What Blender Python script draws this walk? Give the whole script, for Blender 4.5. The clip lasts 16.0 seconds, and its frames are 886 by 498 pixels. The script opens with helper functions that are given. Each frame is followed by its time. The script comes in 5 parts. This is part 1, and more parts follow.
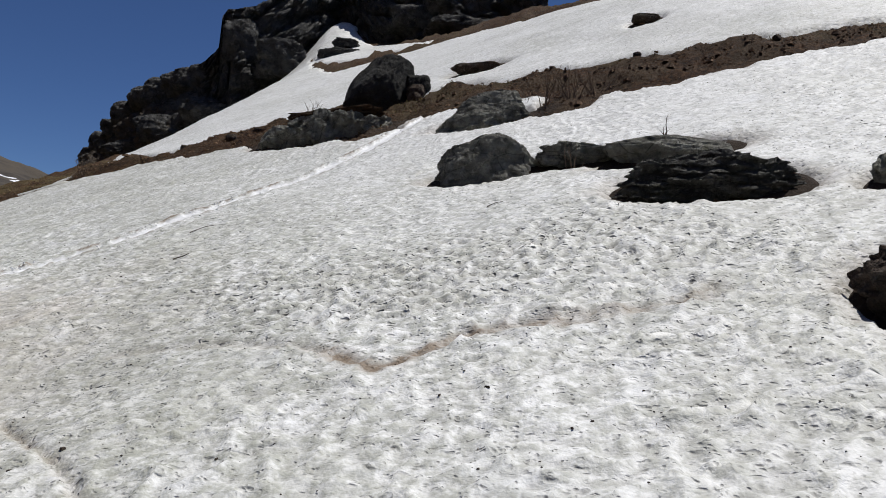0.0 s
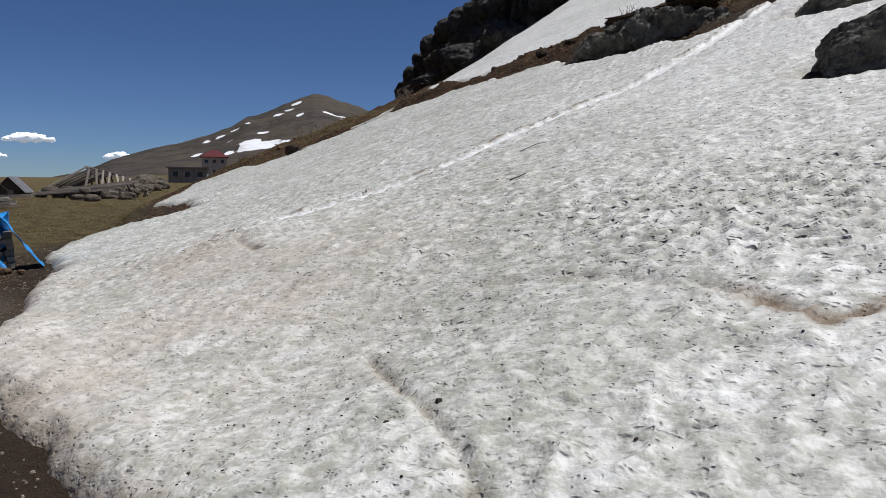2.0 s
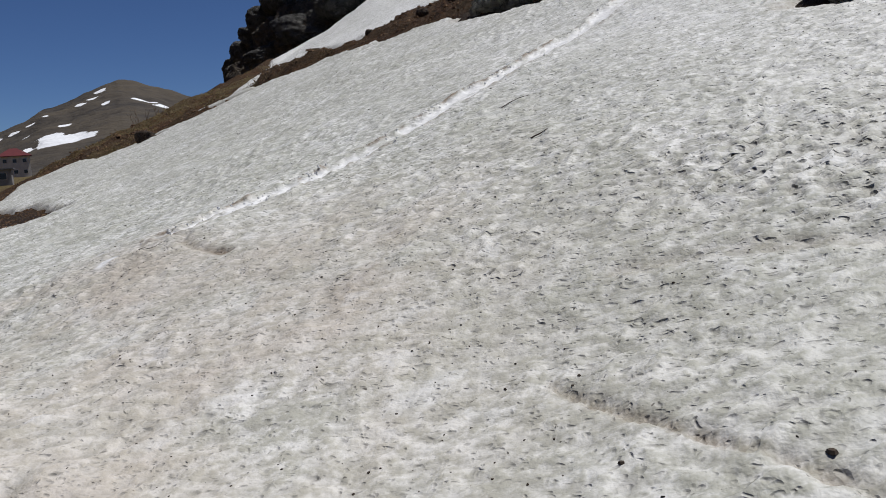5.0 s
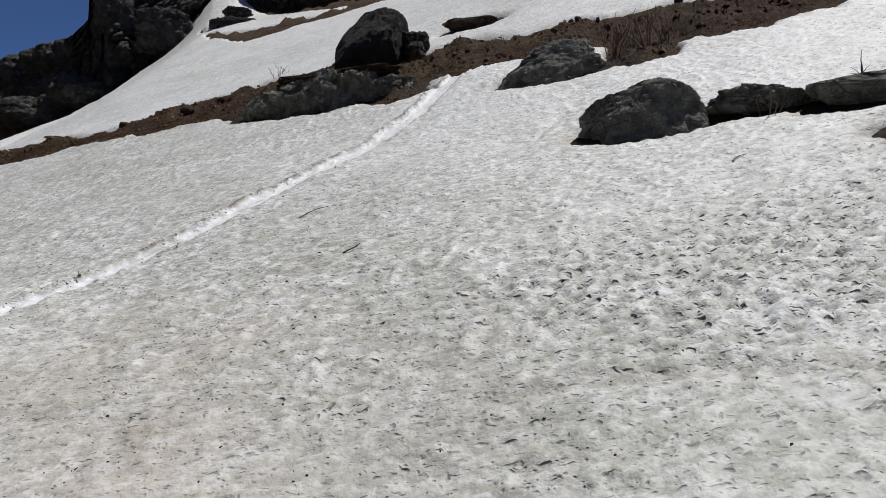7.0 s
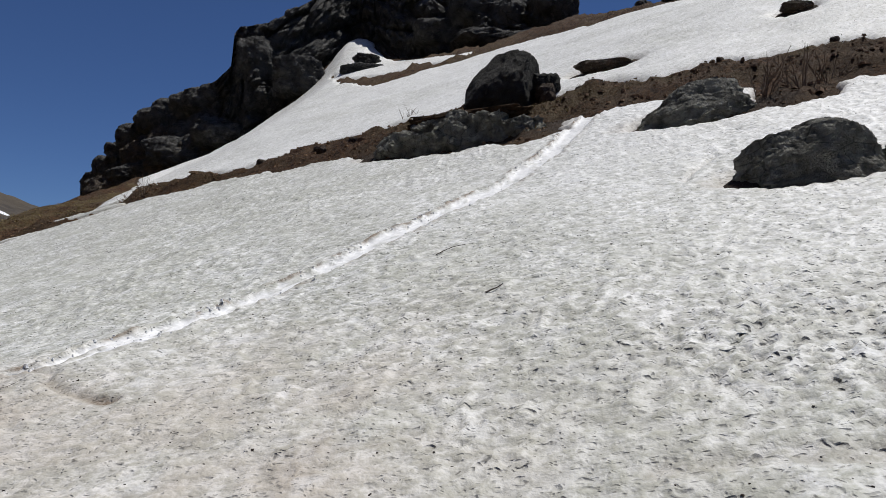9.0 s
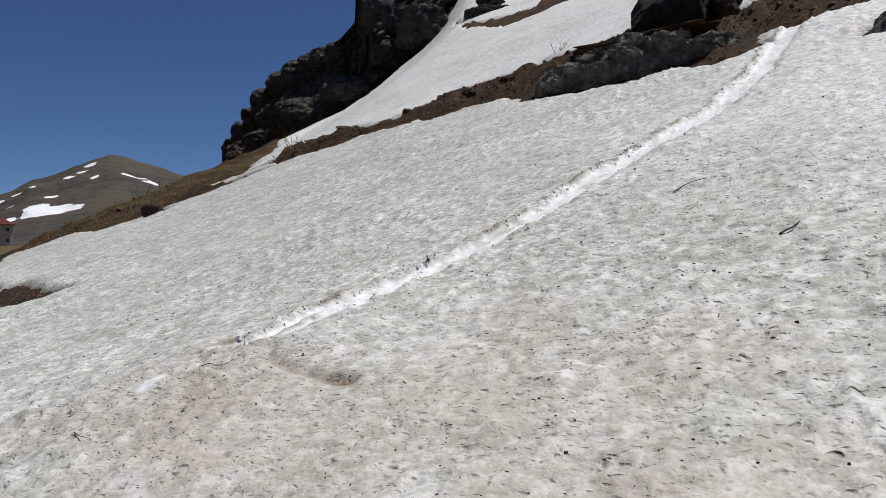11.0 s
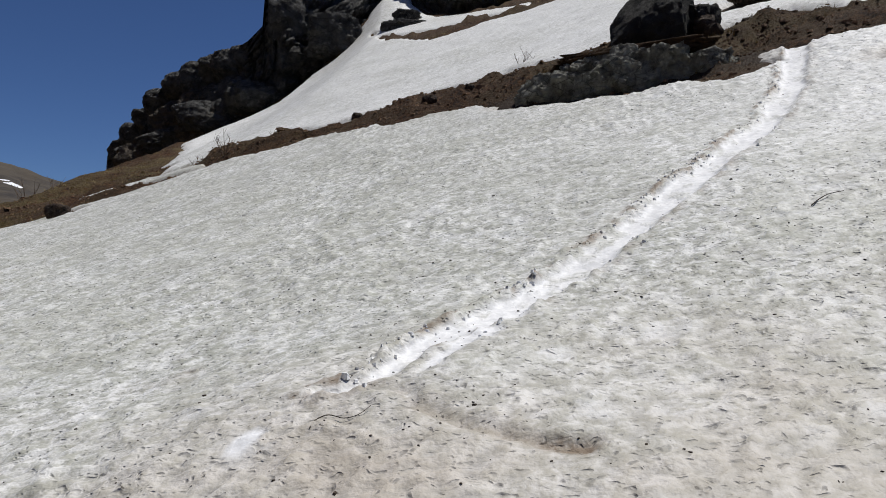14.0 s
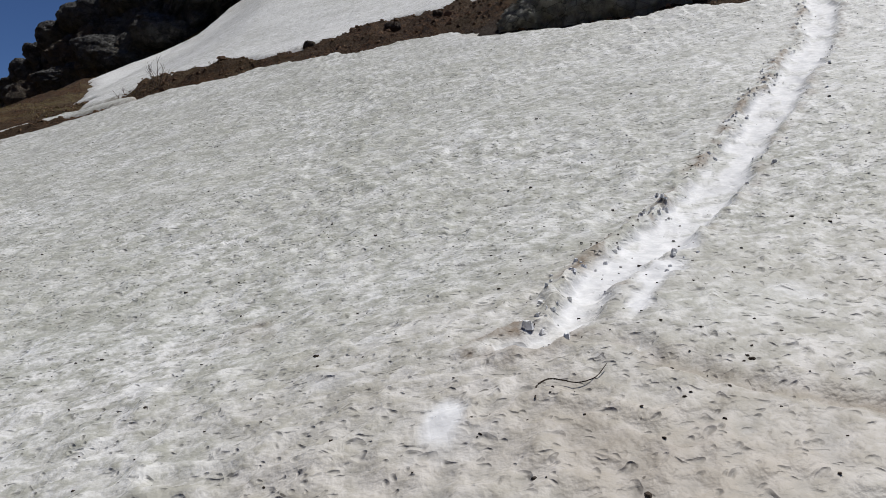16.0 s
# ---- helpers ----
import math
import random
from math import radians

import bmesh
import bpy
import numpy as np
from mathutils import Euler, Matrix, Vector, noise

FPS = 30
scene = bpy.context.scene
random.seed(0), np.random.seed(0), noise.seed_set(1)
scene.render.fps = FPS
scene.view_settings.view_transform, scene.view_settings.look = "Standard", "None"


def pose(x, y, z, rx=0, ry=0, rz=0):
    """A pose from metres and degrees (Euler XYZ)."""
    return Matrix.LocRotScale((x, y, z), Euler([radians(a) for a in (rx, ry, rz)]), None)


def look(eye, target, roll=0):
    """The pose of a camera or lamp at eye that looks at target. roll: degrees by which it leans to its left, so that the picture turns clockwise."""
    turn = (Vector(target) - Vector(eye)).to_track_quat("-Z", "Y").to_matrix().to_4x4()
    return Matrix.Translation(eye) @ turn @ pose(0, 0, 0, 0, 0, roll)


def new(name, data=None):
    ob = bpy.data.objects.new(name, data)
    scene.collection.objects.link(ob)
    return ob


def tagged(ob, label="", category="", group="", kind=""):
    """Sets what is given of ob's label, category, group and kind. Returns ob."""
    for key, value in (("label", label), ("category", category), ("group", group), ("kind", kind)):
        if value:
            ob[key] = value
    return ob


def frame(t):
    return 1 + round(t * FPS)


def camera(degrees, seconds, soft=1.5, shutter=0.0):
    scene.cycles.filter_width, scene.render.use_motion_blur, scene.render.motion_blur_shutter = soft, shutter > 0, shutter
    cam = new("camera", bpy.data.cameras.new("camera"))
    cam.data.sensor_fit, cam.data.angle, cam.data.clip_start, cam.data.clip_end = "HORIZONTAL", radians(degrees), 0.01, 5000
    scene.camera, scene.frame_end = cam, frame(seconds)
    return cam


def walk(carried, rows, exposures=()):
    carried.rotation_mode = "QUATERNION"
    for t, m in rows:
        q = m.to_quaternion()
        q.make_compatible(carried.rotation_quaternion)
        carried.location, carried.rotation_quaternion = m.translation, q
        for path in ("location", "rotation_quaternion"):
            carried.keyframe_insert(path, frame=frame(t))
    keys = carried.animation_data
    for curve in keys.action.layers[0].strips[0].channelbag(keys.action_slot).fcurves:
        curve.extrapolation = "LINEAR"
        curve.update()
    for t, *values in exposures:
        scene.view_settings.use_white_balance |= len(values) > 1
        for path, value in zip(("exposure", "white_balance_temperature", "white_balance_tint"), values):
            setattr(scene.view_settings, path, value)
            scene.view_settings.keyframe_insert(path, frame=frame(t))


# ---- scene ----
cam = camera(63.13, 16.0, soft=0.9)
# seconds, eye in metres, heading to the right, tilt up and lean, in degrees
PATH = [
    (0.0, -0.000, 0.000, 1.500, 0.00, 1.72, 2.62),
    (0.5, -0.060, 0.310, 1.482, -5.93, 2.56, 1.17),
    (1.0, -0.168, 0.640, 1.483, -15.52, -0.81, 0.59),
    (1.5, -0.466, 0.846, 1.418, -20.19, -3.87, 1.36),
    (2.0, -0.783, 1.015, 1.441, -23.05, -5.23, 0.93),
    (2.5, -1.118, 1.249, 1.407, -24.19, -5.88, 0.69),
    (3.0, -1.534, 1.372, 1.404, -23.25, -7.00, 0.54),
    (5.5, -3.176, 2.142, 1.406, -5.06, -7.48, -4.04),
    (6.0, -3.299, 2.401, 1.434, 0.79, -6.00, -3.27),
    (6.5, -3.424, 2.384, 1.473, 6.07, -3.33, -2.34),
    (7.0, -3.574, 2.293, 1.505, 9.99, -0.03, -1.25),
    (7.5, -3.642, 2.228, 1.530, 11.86, 3.18, -0.29),
    (8.0, -3.710, 2.232, 1.540, 10.75, 5.35, 0.46),
    (8.5, -3.772, 2.335, 1.511, 6.21, 5.10, 1.11),
    (9.0, -3.842, 2.655, 1.481, 1.20, 3.42, 1.34),
    (9.5, -3.984, 2.882, 1.501, -2.95, 1.97, 0.79),
    (10.0, -4.302, 3.131, 1.491, -5.66, 0.99, 0.13),
    (12.5, -5.719, 4.392, 1.457, -9.68, -1.92, -1.84),
    (13.0, -6.092, 4.477, 1.413, -8.50, -1.95, -1.74),
    (13.5, -6.423, 4.608, 1.410, -3.96, -1.00, -0.41),
    (14.0, -6.743, 4.890, 1.433, 0.39, 0.76, 0.61),
    (14.5, -7.123, 5.065, 1.397, 3.81, 1.94, 1.08),
    (15.0, -7.410, 5.302, 1.350, 6.19, 1.32, 1.00),
    (15.5, -7.664, 5.758, 1.315, 6.74, -1.28, 0.18),
    (16.0, -7.999, 5.996, 1.266, 7.33, -3.34, 0.21),
]
walk(cam, [(t, pose(x, y, z, 90 + up, 0, -head) @ pose(0, 0, 0, 0, 0, lean)) for t, x, y, z, head, up, lean in PATH], ((0, 0.02), (2.5, -0.03), (5.5, -0.15), (7, -0.13), (8.5, 0.02), (10, 0.02), (12.5, -0.1), (14, -0.05), (16, -0.2)))

# ---- sky, sun, exposure ----
SUN_AZ, SUN_EL = 62.0, 69.0      # degrees to the right of +y, and above the horizon
world = bpy.data.worlds.new("World")
scene.world = world
world.use_nodes = True
wn = world.node_tree.nodes
sky = wn.new("ShaderNodeTexSky")
sky.sky_type = "NISHITA"
sky.sun_disc = False
sky.sun_elevation = radians(SUN_EL)
sky.sun_rotation = radians(SUN_AZ)
sky.altitude = 3500
sky.air_density, sky.dust_density, sky.ozone_density = 1.0, 0.0, 1.5
wn["Background"].inputs["Strength"].default_value = 0.050
tint = wn.new("ShaderNodeMix")
tint.data_type, tint.blend_type = "RGBA", "MULTIPLY"
tint.inputs[0].default_value = 1.0
tint.inputs[7].default_value = (0.64, 0.84, 1.20, 1)
world.node_tree.links.new(sky.outputs[0], tint.inputs[6])
world.node_tree.links.new(tint.outputs[2], wn["Background"].inputs["Color"])
sun = new("sun", bpy.data.lights.new("sun", "SUN"))
sun.data.energy, sun.data.angle, sun.data.color = 4.05, radians(0.53), (1.0, 0.975, 0.935)
sun.matrix_world = look((0, 0, 60), (-math.sin(radians(SUN_AZ)) * math.cos(radians(SUN_EL)), -math.cos(radians(SUN_AZ)) * math.cos(radians(SUN_EL)), 60 - math.sin(radians(SUN_EL))))
scene.view_settings.exposure = 0.0


# ---- materials ----
class Tree:
    """Short hand for a node material."""
    def __init__(self, name):
        self.mat = bpy.data.materials.new(name)
        self.mat.use_nodes = True
        self.nodes, self.links = self.mat.node_tree.nodes, self.mat.node_tree.links
        self.bsdf = self.nodes["Principled BSDF"]
        self.pos = self.nodes.new("ShaderNodeNewGeometry").outputs["Position"]

    def put(self, socket, value):
        if isinstance(value, bpy.types.NodeSocket):
            self.links.new(value, socket)
        elif isinstance(value, (tuple, list)) and len(value) == 3 and socket.type == "RGBA":
            socket.default_value = (*value, 1)
        else:
            socket.default_value = value

    def noise(self, scale, detail=4, rough=0.55, vector=None, warp=0.0):
        n = self.nodes.new("ShaderNodeTexNoise")
        self.put(n.inputs["Vector"], vector or self.pos)
        self.put(n.inputs["Scale"], scale), self.put(n.inputs["Detail"], detail)
        self.put(n.inputs["Roughness"], rough), self.put(n.inputs["Distortion"], warp)
        return n.outputs["Fac"]

    def cells(self, scale, vector=None, feature="F1"):
        n = self.nodes.new("ShaderNodeTexVoronoi")
        n.feature = feature
        self.put(n.inputs["Vector"], vector or self.pos), self.put(n.inputs["Scale"], scale)
        return n.outputs["Distance"]

    def stretch(self, x, y, z, turn=(0, 0, 0)):
        n = self.nodes.new("ShaderNodeMapping")
        self.put(n.inputs["Vector"], self.pos), self.put(n.inputs["Scale"], (x, y, z)), self.put(n.inputs["Rotation"], turn)
        return n.outputs[0]

    def attr(self, name):
        n = self.nodes.new("ShaderNodeAttribute")
        n.attribute_name = name
        return n.outputs["Fac"]

    def rand(self):
        return self.nodes.new("ShaderNodeObjectInfo").outputs["Random"]

    def island(self):
        return self.nodes.new("ShaderNodeNewGeometry").outputs["Random Per Island"]

    def span(self, value, a, b, c=0.0, d=1.0):
        n = self.nodes.new("ShaderNodeMapRange")
        for k, v in enumerate((value, a, b, c, d)):
            self.put(n.inputs[k], v)
        return n.outputs[0]

    def sums(self, op, a, b):
        n = self.nodes.new("ShaderNodeMath")
        n.operation = op
        self.put(n.inputs[0], a), self.put(n.inputs[1], b)
        return n.outputs[0]

    def mix(self, fac, a, b, how="MIX"):
        n = self.nodes.new("ShaderNodeMix")
        n.data_type, n.blend_type = "RGBA", how
        self.put(n.inputs[0], fac), self.put(n.inputs[6], a), self.put(n.inputs[7], b)
        return n.outputs[2]

    def done(self, colour, rough=0.8, bumps=(), metal=0.0, gloss=0.5):
        self.put(self.bsdf.inputs["Base Color"], colour), self.put(self.bsdf.inputs["Roughness"], rough)
        self.put(self.bsdf.inputs["Metallic"], metal), self.put(self.bsdf.inputs["Specular IOR Level"], gloss)
        last = None
        for height, depth in bumps:
            n = self.nodes.new("ShaderNodeBump")
            self.put(n.inputs["Height"], height), self.put(n.inputs["Distance"], depth)
            n.inputs["Strength"].default_value = 1.0
            if last:
                self.links.new(last, n.inputs["Normal"])
            last = n.outputs["Normal"]
        if last:
            self.links.new(last, self.bsdf.inputs["Normal"])
        return self.mat


def snow_material():
    """Old granular snow: soft grey mottling, melt pits dark with grit and painted shade, film of dust, stains, and the
    scraped white track.
    """
    t = Tree("old_snow")
    soil_shade = t.attr("soil_shade")
    bent = t.nodes.new("ShaderNodeVectorMath")
    bent.operation = "MULTIPLY_ADD"
    wobble = t.nodes.new("ShaderNodeTexNoise")
    wobble.inputs["Scale"].default_value, wobble.inputs["Detail"].default_value = 12, 1
    t.links.new(t.pos, wobble.inputs["Vector"])
    t.put(bent.inputs[0], wobble.outputs["Color"]), t.put(bent.inputs[1], (0.10, 0.10, 0.10)), t.put(bent.inputs[2], t.stretch(0.85, 1.3, 1.3))

    def melt_pits(scale, inner, outer, share):
        v = t.nodes.new("ShaderNodeTexVoronoi")
        v.inputs["Scale"].default_value = scale
        t.links.new(bent.outputs[0], v.inputs["Vector"])
        kept = t.span(t.sums("MULTIPLY", v.outputs["Color"], 1.0), share, share + 0.12)
        return t.sums("MULTIPLY", t.span(v.outputs["Distance"], inner, outer, 1.0, 0.0), kept)

    wide = t.stretch(0.9, 1.2, 1.2)
    curd, crumb, cloud, broad = t.noise(9.5, 3, 0.55, wide), t.noise(29, 3, 0.55), t.noise(2.3, 4, 0.55, wide), t.noise(0.55, 4, 0.6, warp=0.6)
    deep, small = melt_pits(10.5, 0.08, 0.36, 0.50), melt_pits(23.0, 0.08, 0.40, 0.45)
    mottle = t.sums("ADD", t.sums("ADD", t.sums("MULTIPLY", curd, 0.46), t.sums("MULTIPLY", crumb, 0.32)), t.sums("MULTIPLY", cloud, 0.22))
    ice = t.mix(t.span(mottle, 0.40, 0.60), (0.91, 0.91, 0.905), (0.74, 0.745, 0.73))
    # soiling also carries how bright each part of the slope is lit
    soiled = t.mix(t.sums("MULTIPLY", t.span(mottle, 0.44, 0.58), soil_shade), ice, (0.40, 0.405, 0.36))
    film = t.sums("MULTIPLY", t.span(broad, 0.32, 0.62, 0.2, 0.9), soil_shade)
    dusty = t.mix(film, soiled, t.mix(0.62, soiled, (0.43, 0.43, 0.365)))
    warm = t.mix(t.sums("MULTIPLY", t.span(t.noise(0.8, 3), 0.38, 0.66, 0.18, 0.75), t.attr("warm")), dusty, (0.55, 0.475, 0.405))
    pale = t.mix(t.span(t.noise(2.6, 4, 0.55), 0.58, 0.68, 0, 0.3), warm, (0.80, 0.81, 0.83))
    # patchy strength of the grit and painted shade in cups and pits
    grit_shade = t.span(t.noise(3.0, 3), 0.30, 0.62, 0.35, 1.0)
    hollow = t.mix(t.sums("MULTIPLY", t.attr("hollow"), grit_shade), pale, (0.30, 0.29, 0.265))
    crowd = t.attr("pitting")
    # pit floors coloured dark for dirt and for the shade inside them
    pitted = t.mix(t.sums("MULTIPLY", t.sums("MULTIPLY", deep, t.span(crowd, 0, 1, 0.56, 0.85)), grit_shade), hollow, (0.215, 0.208, 0.19))
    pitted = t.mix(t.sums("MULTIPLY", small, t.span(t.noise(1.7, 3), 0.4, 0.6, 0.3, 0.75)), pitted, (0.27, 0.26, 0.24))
    dots = t.sums("MULTIPLY", t.span(t.cells(13, bent.outputs[0]), 0.07, 0.12, 1.0, 0.0), t.span(t.noise(4.1, 3), 0.52, 0.60))
    dotted = t.mix(t.sums("MULTIPLY", dots, t.sums("MULTIPLY", soil_shade, 0.75)), pitted, (0.10, 0.09, 0.075))
    earth = t.mix(t.noise(20, 3), (0.17, 0.125, 0.088), (0.31, 0.255, 0.195))
    dirt = t.sums("MULTIPLY", t.attr("dirt"), t.span(t.noise(13, 4, 0.65), 0.25, 0.6, 0.35, 1.0))
    dirty = t.mix(dirt, dotted, earth)
    fresh = t.mix(t.attr("clean"), dirty, t.mix(t.span(t.noise(14, 4), 0.35, 0.65), (0.90, 0.90, 0.90), (0.72, 0.725, 0.73)))
    rough = t.sums("SUBTRACT", 1.0, t.sums("MULTIPLY", t.attr("clean"), 0.7))
    sunk = t.sums("ADD", t.sums("MULTIPLY", deep, t.span(crowd, 0, 1, -0.8, -2.2)), t.sums("MULTIPLY", small, -0.55))
    relief = t.sums("MULTIPLY", t.sums("ADD", sunk, t.sums("ADD", t.sums("MULTIPLY", curd, 1.6), t.sums("MULTIPLY", crumb, 0.5))), rough)
    return t.done(fresh, 0.55, ((relief, 0.013),), gloss=0.25)


def earth_material():
    t = Tree("bare_earth")
    a, b, c = t.noise(1.1, 5, 0.6), t.noise(9, 5, 0.65), t.noise(60, 4, 0.7)
    soil = t.mix(t.span(b, 0.38, 0.62), (0.019, 0.010, 0.006), (0.105, 0.052, 0.023))
    dry = t.mix(t.span(a, 0.4, 0.62), soil, t.mix(b, (0.042, 0.027, 0.016), (0.105, 0.068, 0.038)))
    grass = t.mix(t.sums("MULTIPLY", t.attr("grass"), t.span(t.noise(2.4, 4), 0.32, 0.6)), dry, t.mix(c, (0.072, 0.064, 0.025), (0.21, 0.165, 0.075)))
    wet = t.mix(t.sums("MULTIPLY", t.attr("wet"), 0.8), grass, (0.045, 0.033, 0.025))
    caked = t.mix(t.sums("MULTIPLY", t.attr("mud"), t.span(b, 0.35, 0.6, 0.3, 0.95)), wet, t.mix(c, (0.20, 0.16, 0.115), (0.33, 0.28, 0.215)))
    stone = t.mix(t.span(t.cells(14), 0.0, 0.16, 0.55, 0.0), caked, (0.17, 0.14, 0.11))
    return t.done(stone, 0.92, ((b, 0.11), (t.noise(26, 4, 0.7), 0.04), (c, 0.02)), gloss=0.2)


def rock_material(name, dark, light, moss, lichen, scale=1.0):
    t = Tree(name)
    a, b, c = t.noise(0.8 * scale, 5, 0.6), t.noise(5 * scale, 6, 0.65), t.noise(42 * scale, 4, 0.7)
    body = t.mix(t.span(b, 0.32, 0.68), dark, light)
    body = t.mix(t.span(t.noise(2.1 * scale, 5, 0.7), 0.55, 0.72, 0, 0.8), body, moss)
    body = t.mix(t.sums("MULTIPLY", t.span(t.noise(11 * scale, 3), 0.58, 0.66), 0.55), body, lichen)
    cracks = t.span(t.cells(2.3 * scale, t.stretch(1, 1, 2.2, (0.4, 0.3, 0.2)), "DISTANCE_TO_EDGE"), 0.0, 0.035, 0.35)
    cracks = t.sums("MAXIMUM", cracks, t.span(t.noise(1.7 * scale, 3), 0.42, 0.55))
    body = t.mix(cracks, (0.02, 0.019, 0.018), body)
    ridge = t.noise(11 * scale, 6, 0.72, t.stretch(0.9, 0.9, 1.3, (0.5, 0.2, 0.3)), 0.6)
    return t.done(body, 0.88, ((cracks, 0.05 / scale), (ridge, 0.20 / scale), (b, 0.12 / scale), (c, 0.03 / scale)), gloss=0.3)


def plain_material(name, a, b, scale=6, rough=0.8, bump=0.01, grain=None, spread=0.0, gloss=0.4):
    t = Tree(name)
    v = t.stretch(*grain) if grain else None
    n = t.noise(scale, 5, 0.6, v)
    col = t.mix(t.span(n, 0.3, 0.7), a, b)
    if spread:
        col = t.mix(t.span(t.island() if name == "loose_stone" else t.rand(), 0, 1, 0, spread), col, tuple(0.4 * k for k in a))
    return t.done(col, rough, ((n, bump), (t.noise(scale * 7, 3, 0.6, v), bump * 0.3)), gloss=gloss)


def mountain_material():
    t = Tree("far_mountain")
    a = t.noise(0.006, 6, 0.6)
    b = t.noise(0.03, 5, 0.65, t.stretch(1, 1, 2.5))
    col = t.mix(t.span(b, 0.35, 0.65), (0.044, 0.040, 0.038), (0.085, 0.074, 0.062))
    col = t.mix(t.span(a, 0.45, 0.65), col, (0.095, 0.080, 0.062))
    edge = t.sums("ADD", t.attr("snow"), t.span(t.noise(0.02, 5, 0.7), 0.0, 1.0, -0.75, 0.75))
    col = t.mix(t.span(edge, 0.5, 0.54), col, (0.80, 0.82, 0.86))
    return t.done(col, 0.95, ((b, 6.0),), gloss=0.1)


SNOW = snow_material()
EARTH = earth_material()
ROCK = rock_material("lichen_rock", (0.085, 0.082, 0.072), (0.44, 0.43, 0.37), (0.14, 0.14, 0.09), (0.38, 0.37, 0.34))
ROCK_DARK = rock_material("dark_layered_rock", (0.035, 0.034, 0.031), (0.17, 0.165, 0.145), (0.09, 0.09, 0.06), (0.25, 0.24, 0.22))
ROCK_BROWN = rock_material("brown_rock", (0.045, 0.034, 0.027), (0.15, 0.105, 0.075), (0.10, 0.085, 0.045), (0.22, 0.185, 0.15))
ROCK_BLACK = rock_material("black_rock", (0.022, 0.021, 0.019), (0.078, 0.074, 0.066), (0.06, 0.055, 0.035), (0.13, 0.125, 0.11))
FIELD_STONE = rock_material("field_stone", (0.09, 0.078, 0.06), (0.26, 0.225, 0.18), (0.15, 0.14, 0.08), (0.33, 0.30, 0.26))
CLIFF = rock_material("cliff_rock", (0.028, 0.028, 0.029), (0.18, 0.177, 0.168), (0.11, 0.10, 0.08), (0.26, 0.25, 0.24), 0.22)
CLIFF_BROWN = rock_material("brown_cliff_rock", (0.040, 0.034, 0.029), (0.19, 0.155, 0.12), (0.12, 0.10, 0.06), (0.25, 0.22, 0.18), 0.22)
MOUNTAIN = mountain_material()
STONE = plain_material("loose_stone", (0.12, 0.066, 0.036), (0.29, 0.18, 0.10), 12, 0.9, 0.02, spread=0.7)
GRAVEL = plain_material("path_gravel", (0.13, 0.10, 0.075), (0.36, 0.30, 0.235), 9, 0.9, 0.01)
TWIG = plain_material("bare_twig", (0.10, 0.065, 0.045), (0.19, 0.14, 0.10), 30, 0.85, 0.002)
SPECK = plain_material("dark_debris", (0.02, 0.016, 0.013), (0.07, 0.05, 0.035), 50, 0.9, 0.002)
TIMBER = plain_material("weathered_timber", (0.24, 0.21, 0.18), (0.46, 0.42, 0.37), 5, 0.88, 0.012, (6, 6, 1), 0.75)
DARKWOOD = plain_material("dark_timber", (0.07, 0.055, 0.042), (0.15, 0.12, 0.095), 5, 0.88, 0.012, (6, 6, 1), 0.4)
TARP = plain_material("blue_tarpaulin", (0.012, 0.20, 0.60), (0.03, 0.33, 0.80), 3.5, 0.34, 0.03)
CONCRETE = plain_material("grey_blockwork", (0.20, 0.20, 0.20), (0.33, 0.32, 0.31), 1.5, 0.92, 0.02)
PLASTER = plain_material("pale_plaster", (0.42, 0.40, 0.38), (0.58, 0.56, 0.53), 1.2, 0.9, 0.01)
RED_ROOF = plain_material("red_sheet_roof", (0.085, 0.012, 0.014), (0.13, 0.02, 0.021), 0.8, 0.5, 0.01)
GREY_ROOF = plain_material("grey_sheet_roof", (0.16, 0.16, 0.17), (0.26, 0.26, 0.27), 1.2, 0.55, 0.01, spread=0.5)
GLASS = plain_material("dark_pane", (0.02, 0.025, 0.03), (0.04, 0.045, 0.05), 2, 0.15, 0.0)
CLOUD = plain_material("cloud_white", (0.88, 0.89, 0.92), (0.95, 0.95, 0.96), 0.01, 1.0, 0.0, gloss=0.0)
# faint glow added so the shaded cloud undersides stay pale
CLOUD.node_tree.nodes["Principled BSDF"].inputs["Emission Color"].default_value = (0.62, 0.74, 0.92, 1)
CLOUD.node_tree.nodes["Principled BSDF"].inputs["Emission Strength"].default_value = 0.42
GRASS = plain_material("dry_grass", (0.13, 0.10, 0.04), (0.30, 0.235, 0.11), 20, 0.9, 0.002)


# ---- the lie of the land ----
def lattice(ix, iy, seed):
    h = (ix.astype(np.int64) * 374761393 + iy.astype(np.int64) * 668265263 + seed * 1442695041) & 0xFFFFFFFF
    h = ((h ^ (h >> 13)) * 1274126177) & 0xFFFFFFFF
    return ((h ^ (h >> 16)) & 0xFFFFFF) / 0xFFFFFF


def smooth_noise(x, y, seed=0):
    ix, iy = np.floor(x), np.floor(y)
    fx, fy = x - ix, y - iy
    fx, fy = fx * fx * (3 - 2 * fx), fy * fy * (3 - 2 * fy)
    a, b = lattice(ix, iy, seed), lattice(ix + 1, iy, seed)
    c, d = lattice(ix, iy + 1, seed), lattice(ix + 1, iy + 1, seed)
    return (a * (1 - fx) + b * fx) * (1 - fy) + (c * (1 - fx) + d * fx) * fy - 0.5


def layers(x, y, seed=0, n=4):
    return sum(smooth_noise(x * 2 ** k, y * 2 ** k, seed + 7 * k) / 2 ** k for k in range(n))


